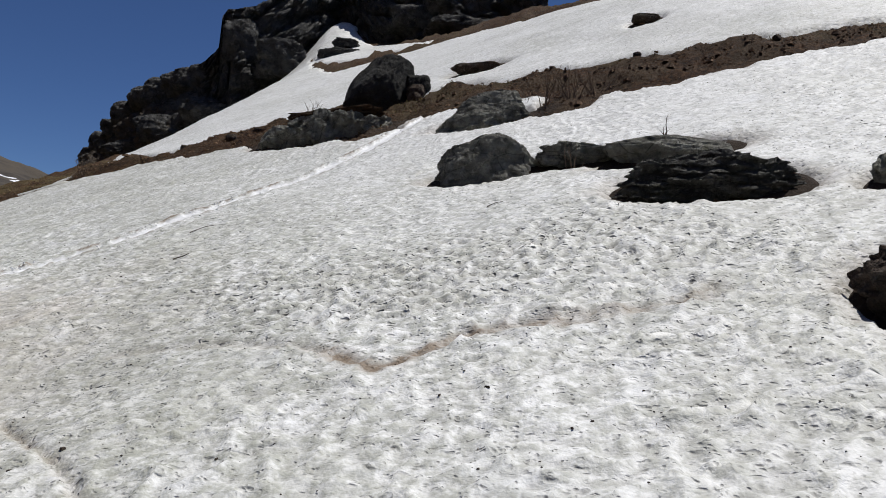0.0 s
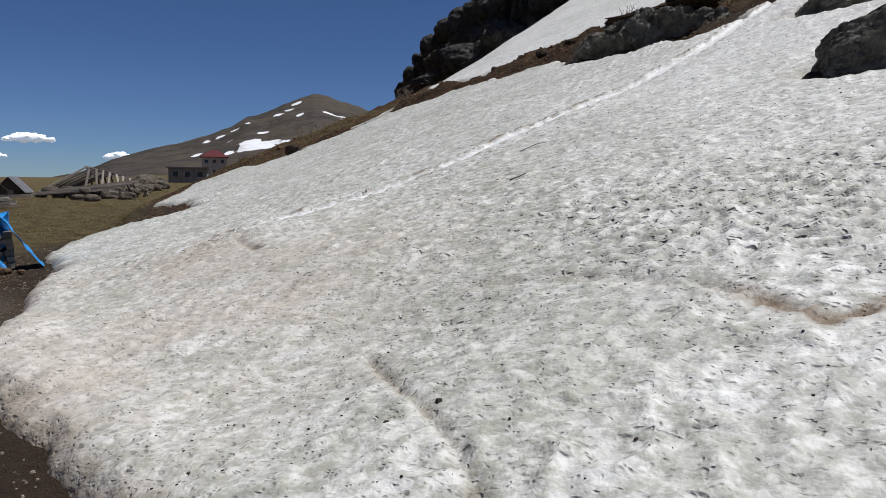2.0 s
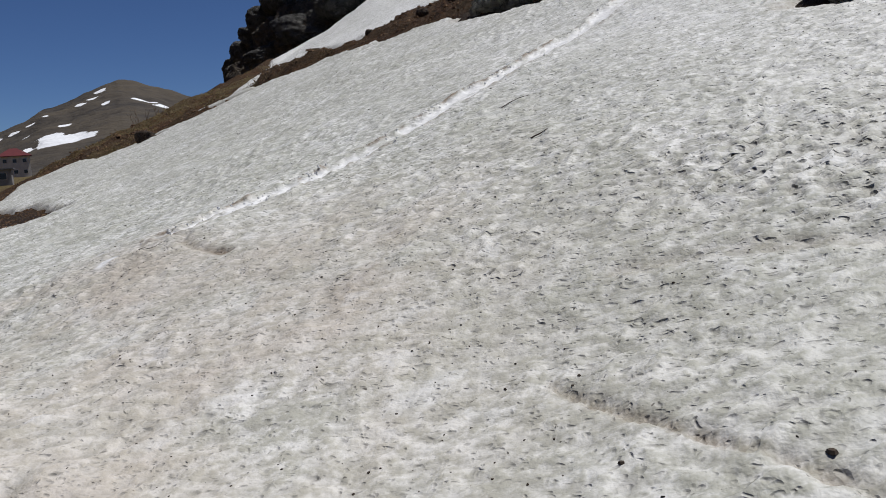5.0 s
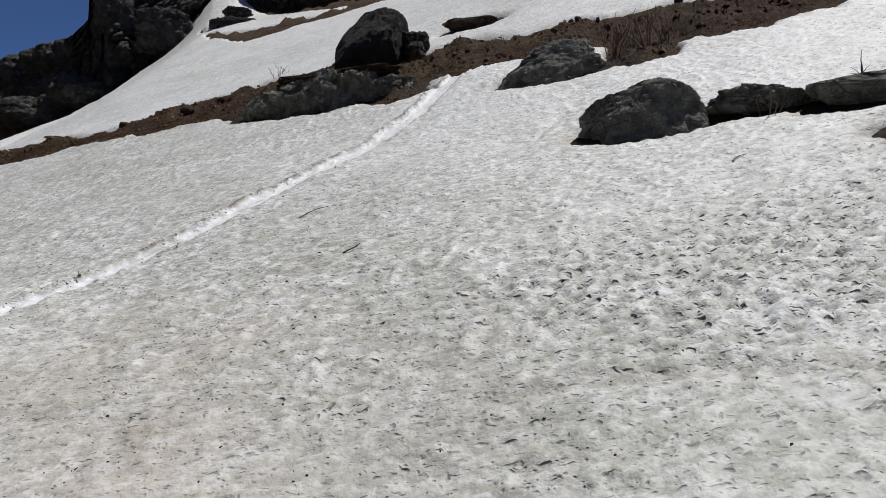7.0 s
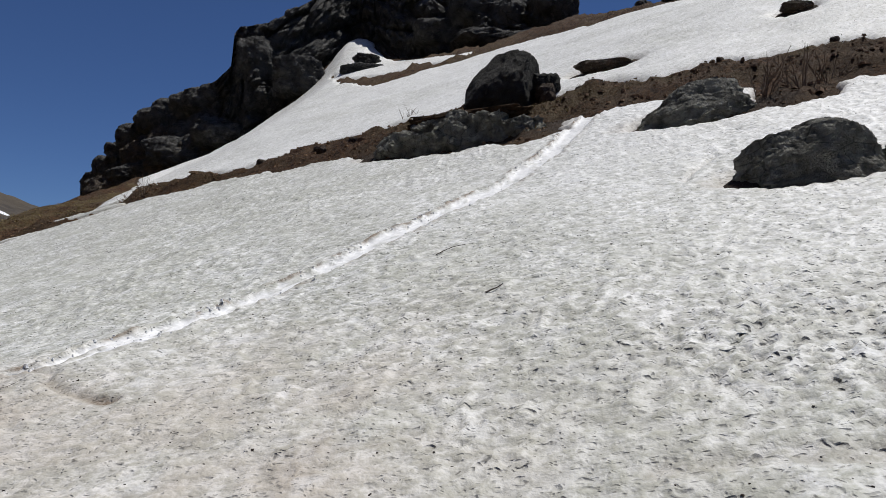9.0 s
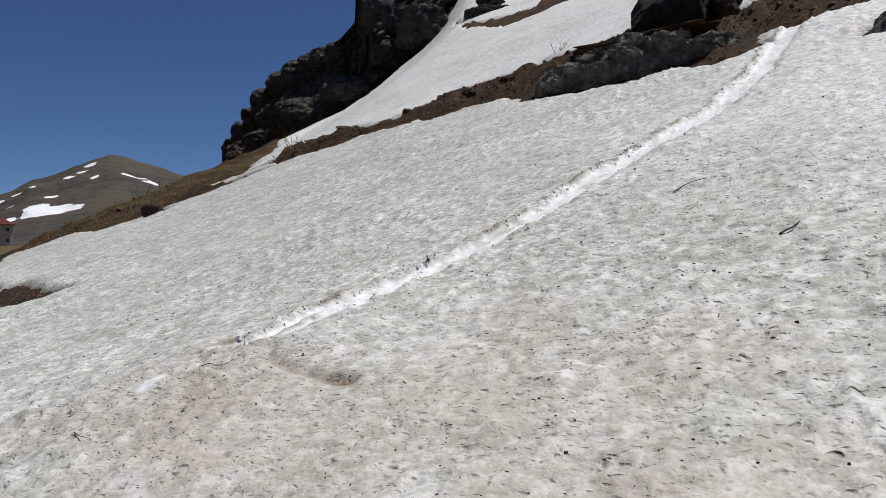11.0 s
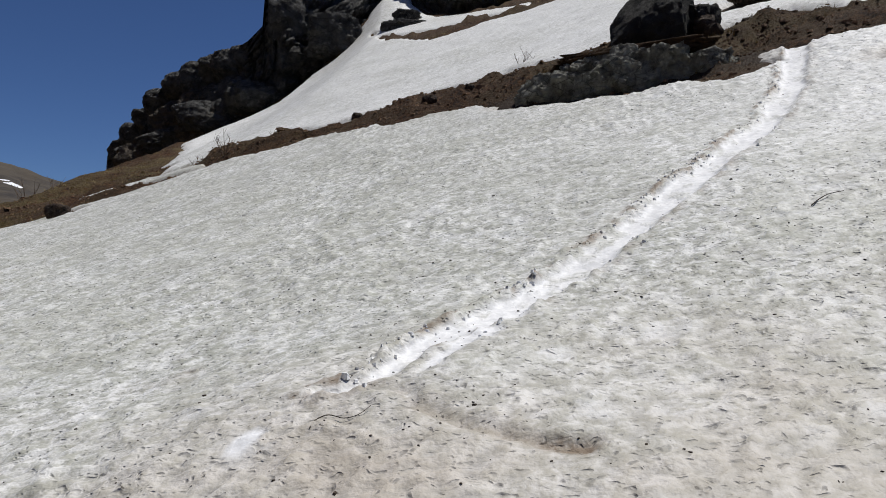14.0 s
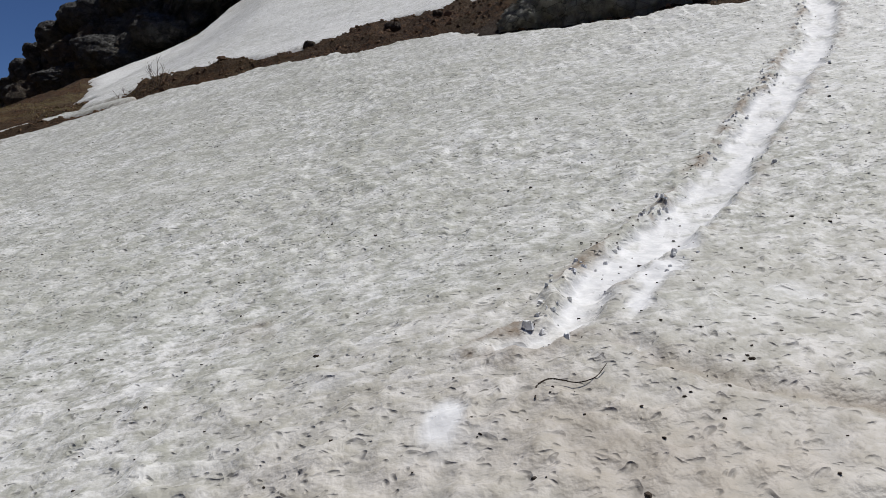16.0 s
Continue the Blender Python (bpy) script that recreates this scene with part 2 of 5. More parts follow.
def cell_noise(x, y, seed=0):
    """Distances to the nearest and the second nearest of scattered points."""
    ix, iy = np.floor(x), np.floor(y)
    d1, d2 = np.full(x.shape, 9.0), np.full(x.shape, 9.0)
    for i in (-1, 0, 1):
        for j in (-1, 0, 1):
            px, py = ix + i + lattice(ix + i, iy + j, seed), iy + j + lattice(ix + i, iy + j, seed + 99)
            d = np.hypot(px - x, py - y)
            d2 = np.minimum(d2, np.maximum(d, d1))
            d1 = np.minimum(d1, d)
    return d1, d2


def step(v, a, b):
    k = np.clip((v - a) / (b - a), 0, 1)
    return k * k * (3 - 2 * k)


def hill(x, y):
    """The height of the slope: flat by the path, rising to the crest and the cliff."""
    x, y = np.asarray(x, float), np.asarray(y, float)
    px = np.where(x > 6, 6 + 6 * np.tanh((x - 6) / 6), np.maximum(x, -45))
    py = np.minimum(y, 24)
    q = -0.446 + 0.1528 * px + 0.2548 * py + 0.00268 * px * px + 0.01034 * px * py + 0.00482 * py * py
    rise = np.interp(px, [-45, -34, -28, -25, -19, -17, -12, -10, 0, 40], [0.0, 0.14, 0.26, 0.285, 0.325, 0.36, 0.394, 0.395, 0.37, 0.36])
    far = np.maximum(y - 24, 0)
    bend = np.interp(x, [-16, 0, 6], [60, 30, 26])
    hollow = far * (1 - 0.2 * step(-px, 11, 16) * step(px, -23, -19.5) * np.clip(1 - far / 44, 0, 1))
    q = q + rise * np.where(far < bend, hollow, bend + (far - bend) * 0.1)
    q = q - 0.14 * np.exp(-((x + 3.2) / 1.3) ** 2 - ((y - 5.3) / 1.3) ** 2)
    q = q + 0.13 * np.exp(-((x + 7.4) / 1.6) ** 2 - ((y - 8.6) / 1.4) ** 2)
    q = q + 2.8 * np.exp(-((x + 11.6) / 3.2) ** 2 - ((y - 72) / 7) ** 2)
    crest = 4.3 + 0.32 * np.minimum(y, 60) + np.maximum(-4 - x, 0) * 2
    q = q - 0.6 * np.logaddexp(0, (q - crest) / 0.6)
    s = 0.08
    return -0.03 + s * np.logaddexp(0, (q + 0.03) / s)


def one(f, x, y):
    return float(f(np.array([float(x)]), np.array([float(y)]))[0])


def inside(x, y, ring):
    """Distance to the ring's edge, positive inside."""
    best, odd = np.full(x.shape, 1e9), np.zeros(x.shape, bool)
    for (ax, ay), (bx, by) in zip(ring, ring[1:] + ring[:1]):
        dx, dy = bx - ax, by - ay
        k = np.clip(((x - ax) * dx + (y - ay) * dy) / (dx * dx + dy * dy), 0, 1)
        best = np.minimum(best, np.hypot(x - ax - k * dx, y - ay - k * dy))
        if ay != by:
            odd ^= ((ay > y) != (by > y)) & (x < (bx - ax) * (y - ay) / (by - ay) + ax)
    return np.where(odd, best, -best)


def along(x, y, line):
    """Distance to a line, with its side, and how far along it the nearest point is, from 0 to 1."""
    best, where, side = np.full(x.shape, 1e9), np.zeros(x.shape), np.zeros(x.shape)
    n = len(line) - 1
    for i in range(n):
        (ax, ay), (bx, by) = line[i], line[i + 1]
        dx, dy = bx - ax, by - ay
        k = np.clip(((x - ax) * dx + (y - ay) * dy) / (dx * dx + dy * dy), 0, 1)
        d = np.hypot(x - ax - k * dx, y - ay - k * dy)
        nearer = d < best
        best, where = np.where(nearer, d, best), np.where(nearer, (i + k) / n, where)
        side = np.where(nearer, np.sign((x - ax) * dy - (y - ay) * dx), side)
    return best, where, side


LOWER = [(16, -3), (8, 0), (3, 1.2), (0, 2.2), (-2.5, 2.9), (-3.8, 3.5), (-4.15, 3.7), (-4.8, 4.03), (-5.4, 4.27), (-6.05, 4.47), (-6.75, 4.75), (-7.15, 5.1), (-7.6, 5.6), (-8.75, 6.8), (-9.85, 7.75),
         (-11.8, 9.8), (-14.5, 11.85), (-15.5, 13.1), (-16.0, 14.0), (-15.6, 14.65), (-14.3, 14.6), (-12.9, 14.4), (-13.4, 15.1), (-16.2, 17.2), (-19.2, 19.4), (-22, 22.6), (-24.5, 27.5), (-22, 28), (-17.9, 25.5),
         (-12.4, 24.75), (-10.9, 24.3), (-9.6, 23.75), (-7.8, 22.3), (-6.7, 21.6), (-5.8, 21.0), (-5.0, 19.55), (-3.4, 17.95), (-1.9, 16.6), (-1.0, 17.6), (-0.35, 17.4), (0.35, 17.0), (1.34, 16.5), (1.95, 15.7), (1.8, 14.6),
         (2.0, 14.0), (2.6, 13.9), (3.0, 14.9), (3.5, 14.2), (4.2, 13.8), (5.2, 14.1), (6.4, 13.9), (8.5, 13.2), (16, 10)]
UPPER = [(-15.2, 27.5), (-13.3, 27.2), (-11.6, 26.4), (-9.9, 24.9), (-8.8, 24.6), (-7.5, 24.7), (-5.9, 23.9), (-4.9, 23.4), (-3.3, 22.6), (-0.75, 20.4), (0.55, 20.2), (1.55, 19.0), (2.45, 18.8), (3.1, 18.0), (4.26, 17.3), (5.0, 16.6),
         (8.2, 14.8), (16, 11.5), (44, 6), (44, 25), (24, 28), (12, 33), (3.7, 36), (1.6, 41), (-1.2, 43), (-4, 44), (-5.8, 43.4), (-7.3, 44), (-8.4, 47), (-10.5, 55), (-12.3, 63), (-12, 70), (-13.6, 68),
         (-17.3, 67.5), (-21.5, 66.5), (-25.2, 68), (-27.5, 69), (-23.0, 52), (-19.4, 38.5), (-17.4, 33)]
NICHE = [(-13.2, 65.5), (-9.6, 54.5), (-7, 51), (-2, 46.5), (-1, 48.5), (-4.5, 59), (-8, 66.5), (-10.5, 74), (-13.5, 74)]
STREAK = [(-19.0, 28.9), (-16.6, 26.9), (-15.1, 25.8), (-13.9, 25.15), (-12.9, 24.9), (-13.4, 25.9), (-15.9, 28.1), (-18.2, 30.2), (-20.6, 32.8)]
TRACK = [(-7.38, 8.85), (-7.27, 8.86), (-7.08, 8.93), (-6.9, 9.24), (-6.42, 9.73), (-5.99, 10.1), (-5.35, 10.85), (-4.72, 11.5), (-3.7, 12.63), (-2.6, 13.85), (-1.74, 15.1), (-0.5, 17.4)]
SPUR = [(-6.82, 8.66), (-6.83, 8.86), (-6.65, 9.1), (-6.43, 9.45), (-6.2, 9.75)]
RILL = [(-2.7, 6.1), (-2.35, 6.05), (-1.8, 5.85), (-1.38, 5.6), (-1.04, 5.4), (-0.8, 5.22), (-0.55, 4.92), (-0.42, 4.8), (-0.28, 4.85), (-0.1, 5.0), (0.1, 5.14), (0.4, 5.18), (1.13, 5.14), (1.78, 5.17), (2.02, 5.28), (2.0, 5.42)]
RILL_LOW = [(-3.1, 5.22), (-2.93, 5.0), (-2.66, 4.68), (-2.35, 4.33), (-2.15, 4.13), (-1.9, 3.84), (-1.4, 3.1)]
SCAR = [(-6.93, 8.7), (-6.84, 8.51), (-6.7, 8.35), (-6.52, 8.21), (-6.42, 8.14), (-6.1, 7.97)]
GROOVE = [(-0.6, 11.7), (-0.35, 12.05), (-0.1, 12.3), (0.1, 12.5)]
# rocks that stand in the snow: x, y, half length, half width, turn
WELLS = [(0.60, 10.9, 0.78, 0.40, -22), (1.85, 10.45, 0.55, 0.30, -30), (2.95, 8.1, 1.00, 0.62, -28), (3.0, 9.75, 0.80, 0.36, -8), (0.80, 14.85, 1.02, 0.44, -18), (3.45, 4.45, 0.66, 0.82, 10),
         (4.6, 7.05, 0.36, 0.29, 0), (-3.3, 18.75, 2.25, 0.66, -33), (0.8, 21.7, 0.85, 0.4, -15), (5.6, 20.8, 0.42, 0.26, -15), (-15.8, 66.3, 2.2, 1.5, 0), (-16.95, 24.3, 0.45, 0.3, 0)]


def wells(x, y):
    """Distance to the nearest rock's melt rim, positive outside."""
    best = np.full(x.shape, 1e9)
    for cx, cy, a, b, turn in WELLS:
        c, s = math.cos(radians(turn)), math.sin(radians(turn))
        u, v = (x - cx) * c + (y - cy) * s, -(x - cx) * s + (y - cy) * c
        best = np.minimum(best, (np.hypot(u / a, v / b) - 1) * min(a, b))
    return best


def snow_edge(x, y):
    d = np.maximum(np.maximum(inside(x, y, LOWER), np.maximum(inside(x, y, UPPER), inside(x, y, NICHE))), inside(x, y, STREAK))
    wob = layers(x * 0.9, y * 0.9, 31, 3) * 0.55 * step(np.hypot(x + 4, y - 3), 4, 16) + layers(x * 3.1, y * 3.1, 37, 3) * 0.12
    return np.minimum(d + wob, wells(x, y) - 0.02 + layers(x * 4, y * 4, 41, 2) * 0.06)


def ground_height(x, y):
    edge = snow_edge(x, y)
    low = np.where(hill(x, y) < 0.25, 0.20, 0.06)
    z = hill(x, y) - low - np.where(edge > 0, 0.3 * step(edge, 0, 0.25), 0)
    band = step(hill(x, y), 0.6, 1.6)
    rough = (layers(x * 0.8, y * 0.8, 3, 5) * 0.42 + layers(x * 3.7, y * 3.7, 4, 4) * 0.16) * band + layers(x * 0.5, y * 0.5, 5, 5) * 0.10
    bank = 0.10 * band * step(-edge, 0.1, 0.7)
    village = np.interp(np.hypot(x, y), [62, 115, 205, 500], [0, 1.1, 2.7, 2.7]) * step(-x, 25, 50) * step(np.degrees(np.arctan2(x, y)), -50, -46)
    return z + rough * step(-edge, -0.05, 0.5) + bank + village - 0.004 * np.maximum(np.hypot(x, y) - 140, 0) ** 0.8


def grid_lines(*spans):
    """Coordinates from spans of (start, end, step)."""
    return np.unique(np.round(np.concatenate([np.arange(a, b + s * 0.5, s) for a, b, s in spans]), 4))


def sheet(name, xs, ys, height, keep, material, attributes=None):
    gx, gy = np.meshgrid(xs, ys)
    gz = height(gx, gy)
    nx, ny = len(xs), len(ys)
    idx = np.arange(nx * ny).reshape(ny, nx)
    quads = np.stack([idx[:-1, :-1], idx[:-1, 1:], idx[1:, 1:], idx[1:, :-1]], -1).reshape(-1, 4)
    if keep is not None:
        ok = keep(gx, gy).ravel()
        quads = quads[ok[quads].any(1)]
    used, inverse = np.unique(quads, return_inverse=True)
    quads = inverse.reshape(-1, 4)
    co = np.stack([gx.ravel(), gy.ravel(), gz.ravel()], -1)[used]
    me = bpy.data.meshes.new(name)
    me.vertices.add(len(co))
    me.vertices.foreach_set("co", co.ravel().astype(np.float32))
    me.loops.add(quads.size)
    me.loops.foreach_set("vertex_index", quads.ravel().astype(np.int32))
    me.polygons.add(len(quads))
    me.polygons.foreach_set("loop_start", np.arange(0, quads.size, 4, dtype=np.int32))
    me.polygons.foreach_set("use_smooth", np.ones(len(quads), bool))
    me.update(calc_edges=True)
    for key, f in (attributes or {}).items():
        layer = me.attributes.new(key, "FLOAT", "POINT")
        layer.data.foreach_set("value", f(gx, gy).ravel()[used].astype(np.float32))
    me.materials.append(material)
    return new(name, me)


def cups(x, y):
    """Sun cups: shallow bowls with a sharper rim, in two sizes."""
    wx, wy = x + layers(x * 2.3, y * 2.3, 51, 2) * 0.25, y + layers(x * 2.3, y * 2.3, 57, 2) * 0.25
    a, _ = cell_noise(wx / 0.15, wy / 0.11, 5)
    b, _ = cell_noise(wx / 0.30, wy / 0.22, 6)
    return a, b


def cup_depth(x, y):
    return (0.75 + 0.7 * step(layers(x * 0.5, y * 0.5, 53, 2), -0.3, 0.3)) * (1 + 0.6 * step(x + 0.35 * (y - 6), -3.2, 0.5) * step(9.5 - y, 0, 3))


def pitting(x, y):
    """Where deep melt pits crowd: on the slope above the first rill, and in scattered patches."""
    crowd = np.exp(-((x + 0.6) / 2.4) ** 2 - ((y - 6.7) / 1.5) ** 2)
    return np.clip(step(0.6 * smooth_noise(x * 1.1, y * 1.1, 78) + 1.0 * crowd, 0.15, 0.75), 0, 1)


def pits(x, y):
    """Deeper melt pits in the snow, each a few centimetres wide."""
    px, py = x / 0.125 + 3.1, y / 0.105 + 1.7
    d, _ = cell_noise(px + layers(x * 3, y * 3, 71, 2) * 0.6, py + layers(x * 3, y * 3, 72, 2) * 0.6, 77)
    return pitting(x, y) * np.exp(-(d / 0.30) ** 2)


def track_shape(x, y):
    d, k, side = along(x, y, TRACK)
    w = np.interp(k, [0, 0.09, 0.18, 0.27, 0.36, 0.6, 1], [0.06, 0.065, 0.09, 0.13, 0.16, 0.175, 0.20]) * (1 + layers(x * 2, y * 2, 91, 2) * 0.4)
    d2, k2, _ = along(x, y, SPUR)
    return d - w + layers(x * 9, y * 9, 96, 3) * 0.055, d2 - 0.085 - layers(x * 5, y * 5, 92, 3) * 0.14, side, k


def snow_height(x, y):
    z = hill(x, y)
    a, b = cups(x, y)
    t1, t2, side, k = track_shape(x, y)
    calm = 1 - 0.75 * step(-t1, -0.05, 0.04)
    z = z + calm * cup_depth(x, y) * (0.034 * np.minimum(a, 0.9) ** 2 + 0.012 * b ** 2) + layers(x * 0.45, y * 0.45, 11, 4) * 0.10 + layers(x * 5, y * 5, 13, 3) * 0.015
    z = z - 0.05 * pits(x, y) * calm
    z = z - 0.045 * step(-t1, -0.04, 0.09) - 0.022 * step(-t2, -0.02, 0.08)
    z = z + 0.042 * np.exp(-((t1 - 0.04) / 0.04) ** 2) * (0.4 + layers(x * 8, y * 8, 93, 3)) * np.where(side < 0, 1.2, 0.5)
    for line, wide, deep in ((RILL, 0.07, 0.03), (RILL_LOW, 0.030, 0.04), (SCAR, 0.05, 0.03), (GROOVE, 0.05, 0.05)):
        d, _, _ = along(x, y, line)
        d = d + layers(x * 2.5, y * 2.5, 17, 2) * wide
        z = z - deep * np.exp(-(d / wide) ** 2)
    edge = np.clip(snow_edge(x, y), 0, 1e3)
    thick, width = 0.30, np.where(hill(x, y) < 0.3, 0.55, 0.3)
    k = np.clip(1 - edge / width, 0, 1)
    return z - thick * (1 - np.sqrt(np.maximum(1 - k ** 2.2, 0)))


# Hollow floors: grit plus the shade that falls there, painted as a dark mask.
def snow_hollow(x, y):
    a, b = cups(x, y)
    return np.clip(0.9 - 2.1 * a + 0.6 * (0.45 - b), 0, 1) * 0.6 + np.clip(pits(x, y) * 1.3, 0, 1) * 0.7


def snow_soil_shade(x, y):
    """How dirty the surface is, with lit brightness tinted in: most at the foot and towards the village, least high up.
    """
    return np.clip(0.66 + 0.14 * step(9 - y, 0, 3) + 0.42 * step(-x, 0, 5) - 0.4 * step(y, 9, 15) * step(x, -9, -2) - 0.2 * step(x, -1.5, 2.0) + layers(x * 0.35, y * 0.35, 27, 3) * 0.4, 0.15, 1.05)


def snow_warm(x, y):
    """Reddish dust, thickest along the path at the snow's foot."""
    return np.clip(0.95 * step(-x, 1.5, 5.5) * step(10.5 - y, 0, 3.5), 0, 1)


def snow_dirt(x, y):
    out = np.zeros(x.shape)
    for line, wide, much in ((RILL, 0.075, 1.15), (RILL_LOW, 0.036, 1.0), (SCAR, 0.06, 1.35), (GROOVE, 0.04, 0.6)):
        d, k, _ = along(x, y, line)
        d = d + layers(x * 2.5, y * 2.5, 17, 2) * wide
        if line is RILL:
            much = much * (0.35 + 0.5 * step(x, -1.35, -0.8) + 0.4 * np.exp(-((x + 0.5) / 0.35) ** 2))
        out = np.maximum(out, much * np.exp(-(d / wide) ** 2) * (0.35 + 0.65 * step(layers(x * 1.3, y * 1.3, 19, 3), -0.35, 0.25)))
    t1, t2, side, k = track_shape(x, y)
    out = np.maximum(out, 1.1 * np.exp(-((t1 - 0.05) / 0.06) ** 2) * step(layers(x * 9, y * 9, 93, 3), -0.04, 0.16) * np.where(side < 0, 1, 0.45))
    edge = snow_edge(x, y)
    out = np.maximum(out, np.where(hill(x, y) < 0.3, 0.8, 0.6) * step(-edge, -0.32, -0.02))
    for cx, cy, r in ((-4.25, 6.75, 0.35), (-5.2, 5.75, 0.22), (-7.3, 8.74, 0.13), (-6.95, 8.6, 0.22), (-7.05, 8.25, 0.3), (-4.6, 7.3, 0.3), (-8.5, 10.15, 0.4)):
        out = np.maximum(out, 0.42 * np.exp(-((x - cx) ** 2 + (y - cy) ** 2) / r ** 2) * step(layers(x * 4, y * 4, 23, 3), -0.1, 0.35))
    return out


def snow_clean(x, y):
    t1, t2, side, k = track_shape(x, y)
    c = np.maximum(step(-t1, -0.02, 0.04), 1.0 * step(-t2, -0.01, 0.06))
    c = c * (0.25 + 0.75 * step(layers(x * 7, y * 7, 95, 3) + 0.36, 0.0, 0.3)) * 1.0
    fleck = np.exp(-(((x + 7.68) * 0.6 + (y - 8.45) * 0.8) / 0.15) ** 2 - ((-(x + 7.68) * 0.8 + (y - 8.45) * 0.6) / 0.085) ** 2) + layers(x * 9, y * 9, 97, 3) * 0.3
    return np.maximum(c, step(fleck, 0.3, 0.7))


# ---- ground, snow, mountain ----
gx_lines = grid_lines((-3000, -400, 200), (-400, -100, 20), (-100, -32, 2.0), (-32, -18, 0.3), (-18, 10, 0.14), (10, 24, 0.4), (24, 60, 3), (60, 400, 40), (400, 3000, 200))
gy_lines = grid_lines((-3000, -200, 200), (-200, -20, 15), (-20, -2, 0.8), (-2, 26, 0.14), (26, 46, 0.4), (46, 120, 1.5), (120, 400, 20), (400, 3000, 200))
ground = sheet("ground", gx_lines, gy_lines, ground_height, None, EARTH, {
    "grass": lambda x, y: step(-x - 0.2 * y, 9, 13) * step(0.6 - hill(x, y), 0, 0.3) + (0.25 + 0.3 * step(-x, 11, 15)) * step(layers(x * 0.4, y * 0.4, 8, 3), -0.15, 0.25) * step(hill(x, y), 1.0, 2.5),
    "mud": lambda x, y: np.exp(-((x + 10.6) / 1.6) ** 2 - ((y - 6.6) / 0.9) ** 2),
    "wet": lambda x, y: step(snow_edge(x, y), -1.6, -0.1) * np.maximum(step(0.9 - hill(x, y), 0, 0.3), step(0.3 - wells(x, y), 0, 0.1))})
tagged(ground, "brown stony earth with dry grass beside the snow", "ground", kind="structure")
lower_snow = sheet("snow_slope", grid_lines((-25, -14, 0.11), (-14, -9, 0.06), (-9, 3.6, 0.027), (3.6, 8, 0.07), (8, 16, 0.25)),
                   grid_lines((-3, 1.5, 0.2), (1.5, 3, 0.06), (3, 9.5, 0.025), (9.5, 13, 0.045), (13, 19, 0.075), (19, 32, 0.12)),
                   snow_height, lambda x, y: (snow_edge(x, y) > -0.01) & ((inside(x, y, LOWER) > -0.5) | (inside(x, y, STREAK) > -0.5)), SNOW,
                   {"soil_shade": snow_soil_shade, "warm": snow_warm, "pitting": pitting, "hollow": snow_hollow, "dirt": snow_dirt, "clean": snow_clean})
tagged(lower_snow, "old pitted snowfield, grey with dirt, on the slope", "snow", kind="structure")
upper_snow = sheet("snow_field", grid_lines((-37, -18, 0.35), (-18, 10, 0.16), (10, 45, 0.6)), grid_lines((5, 14, 0.4), (14, 36, 0.16), (36, 79, 0.4)),
                   snow_height, lambda x, y: (snow_edge(x, y) > -0.01) & ((inside(x, y, UPPER) > -0.7) | (inside(x, y, NICHE) > -0.7)), SNOW,
                   # kept low: cleaner snow, its brighter lighting also put into the tint
                   {"soil_shade": lambda x, y: 0.32 + 0.3 * step(layers(x * 0.2, y * 0.2, 25, 3), -0.1, 0.4), "hollow": lambda x, y: 0.4 * snow_hollow(x, y), "dirt": lambda x, y: 0.5 * step(-snow_edge(x, y), -0.2, 0.0)})
tagged(upper_snow, "smooth white snowfield below the crest and cliff", "snow", kind="structure")


def mountain_height(az, r):
    """The far mountain, by bearing in degrees and distance."""
    top = np.interp(az, [-75, -56, -52.3, -49.45, -48.7, -47.6, -44.9, -42.9, -41.1, -39.2, -38.4, -36.7, -35.4, -34.1, -33.3, -32.4, -31.5, -30.7, -29.6, -25, -18, 0],
                    [-14, -8, -3, 16, 25, 41, 62, 74, 88, 110, 123, 137, 154, 168, 173, 170, 163, 160, 150, 112, 66, 22])
    k = np.clip((r - 420) / 1030, 0, 1)
    z = np.where(r < 1450, top * k ** 1.25, top - (r - 1450) * 0.3)
    x, y = r * np.sin(np.radians(az)), r * np.cos(np.radians(az))
    return z - 4 + layers(x / 160, y / 160, 61, 5) * 26 * k * step(1700 - r, 0, 300) * (1 - 0.85 * np.exp(-((r - 1450) / 220) ** 2)) + layers(x / 45, y / 45, 67, 3) * 6 * k


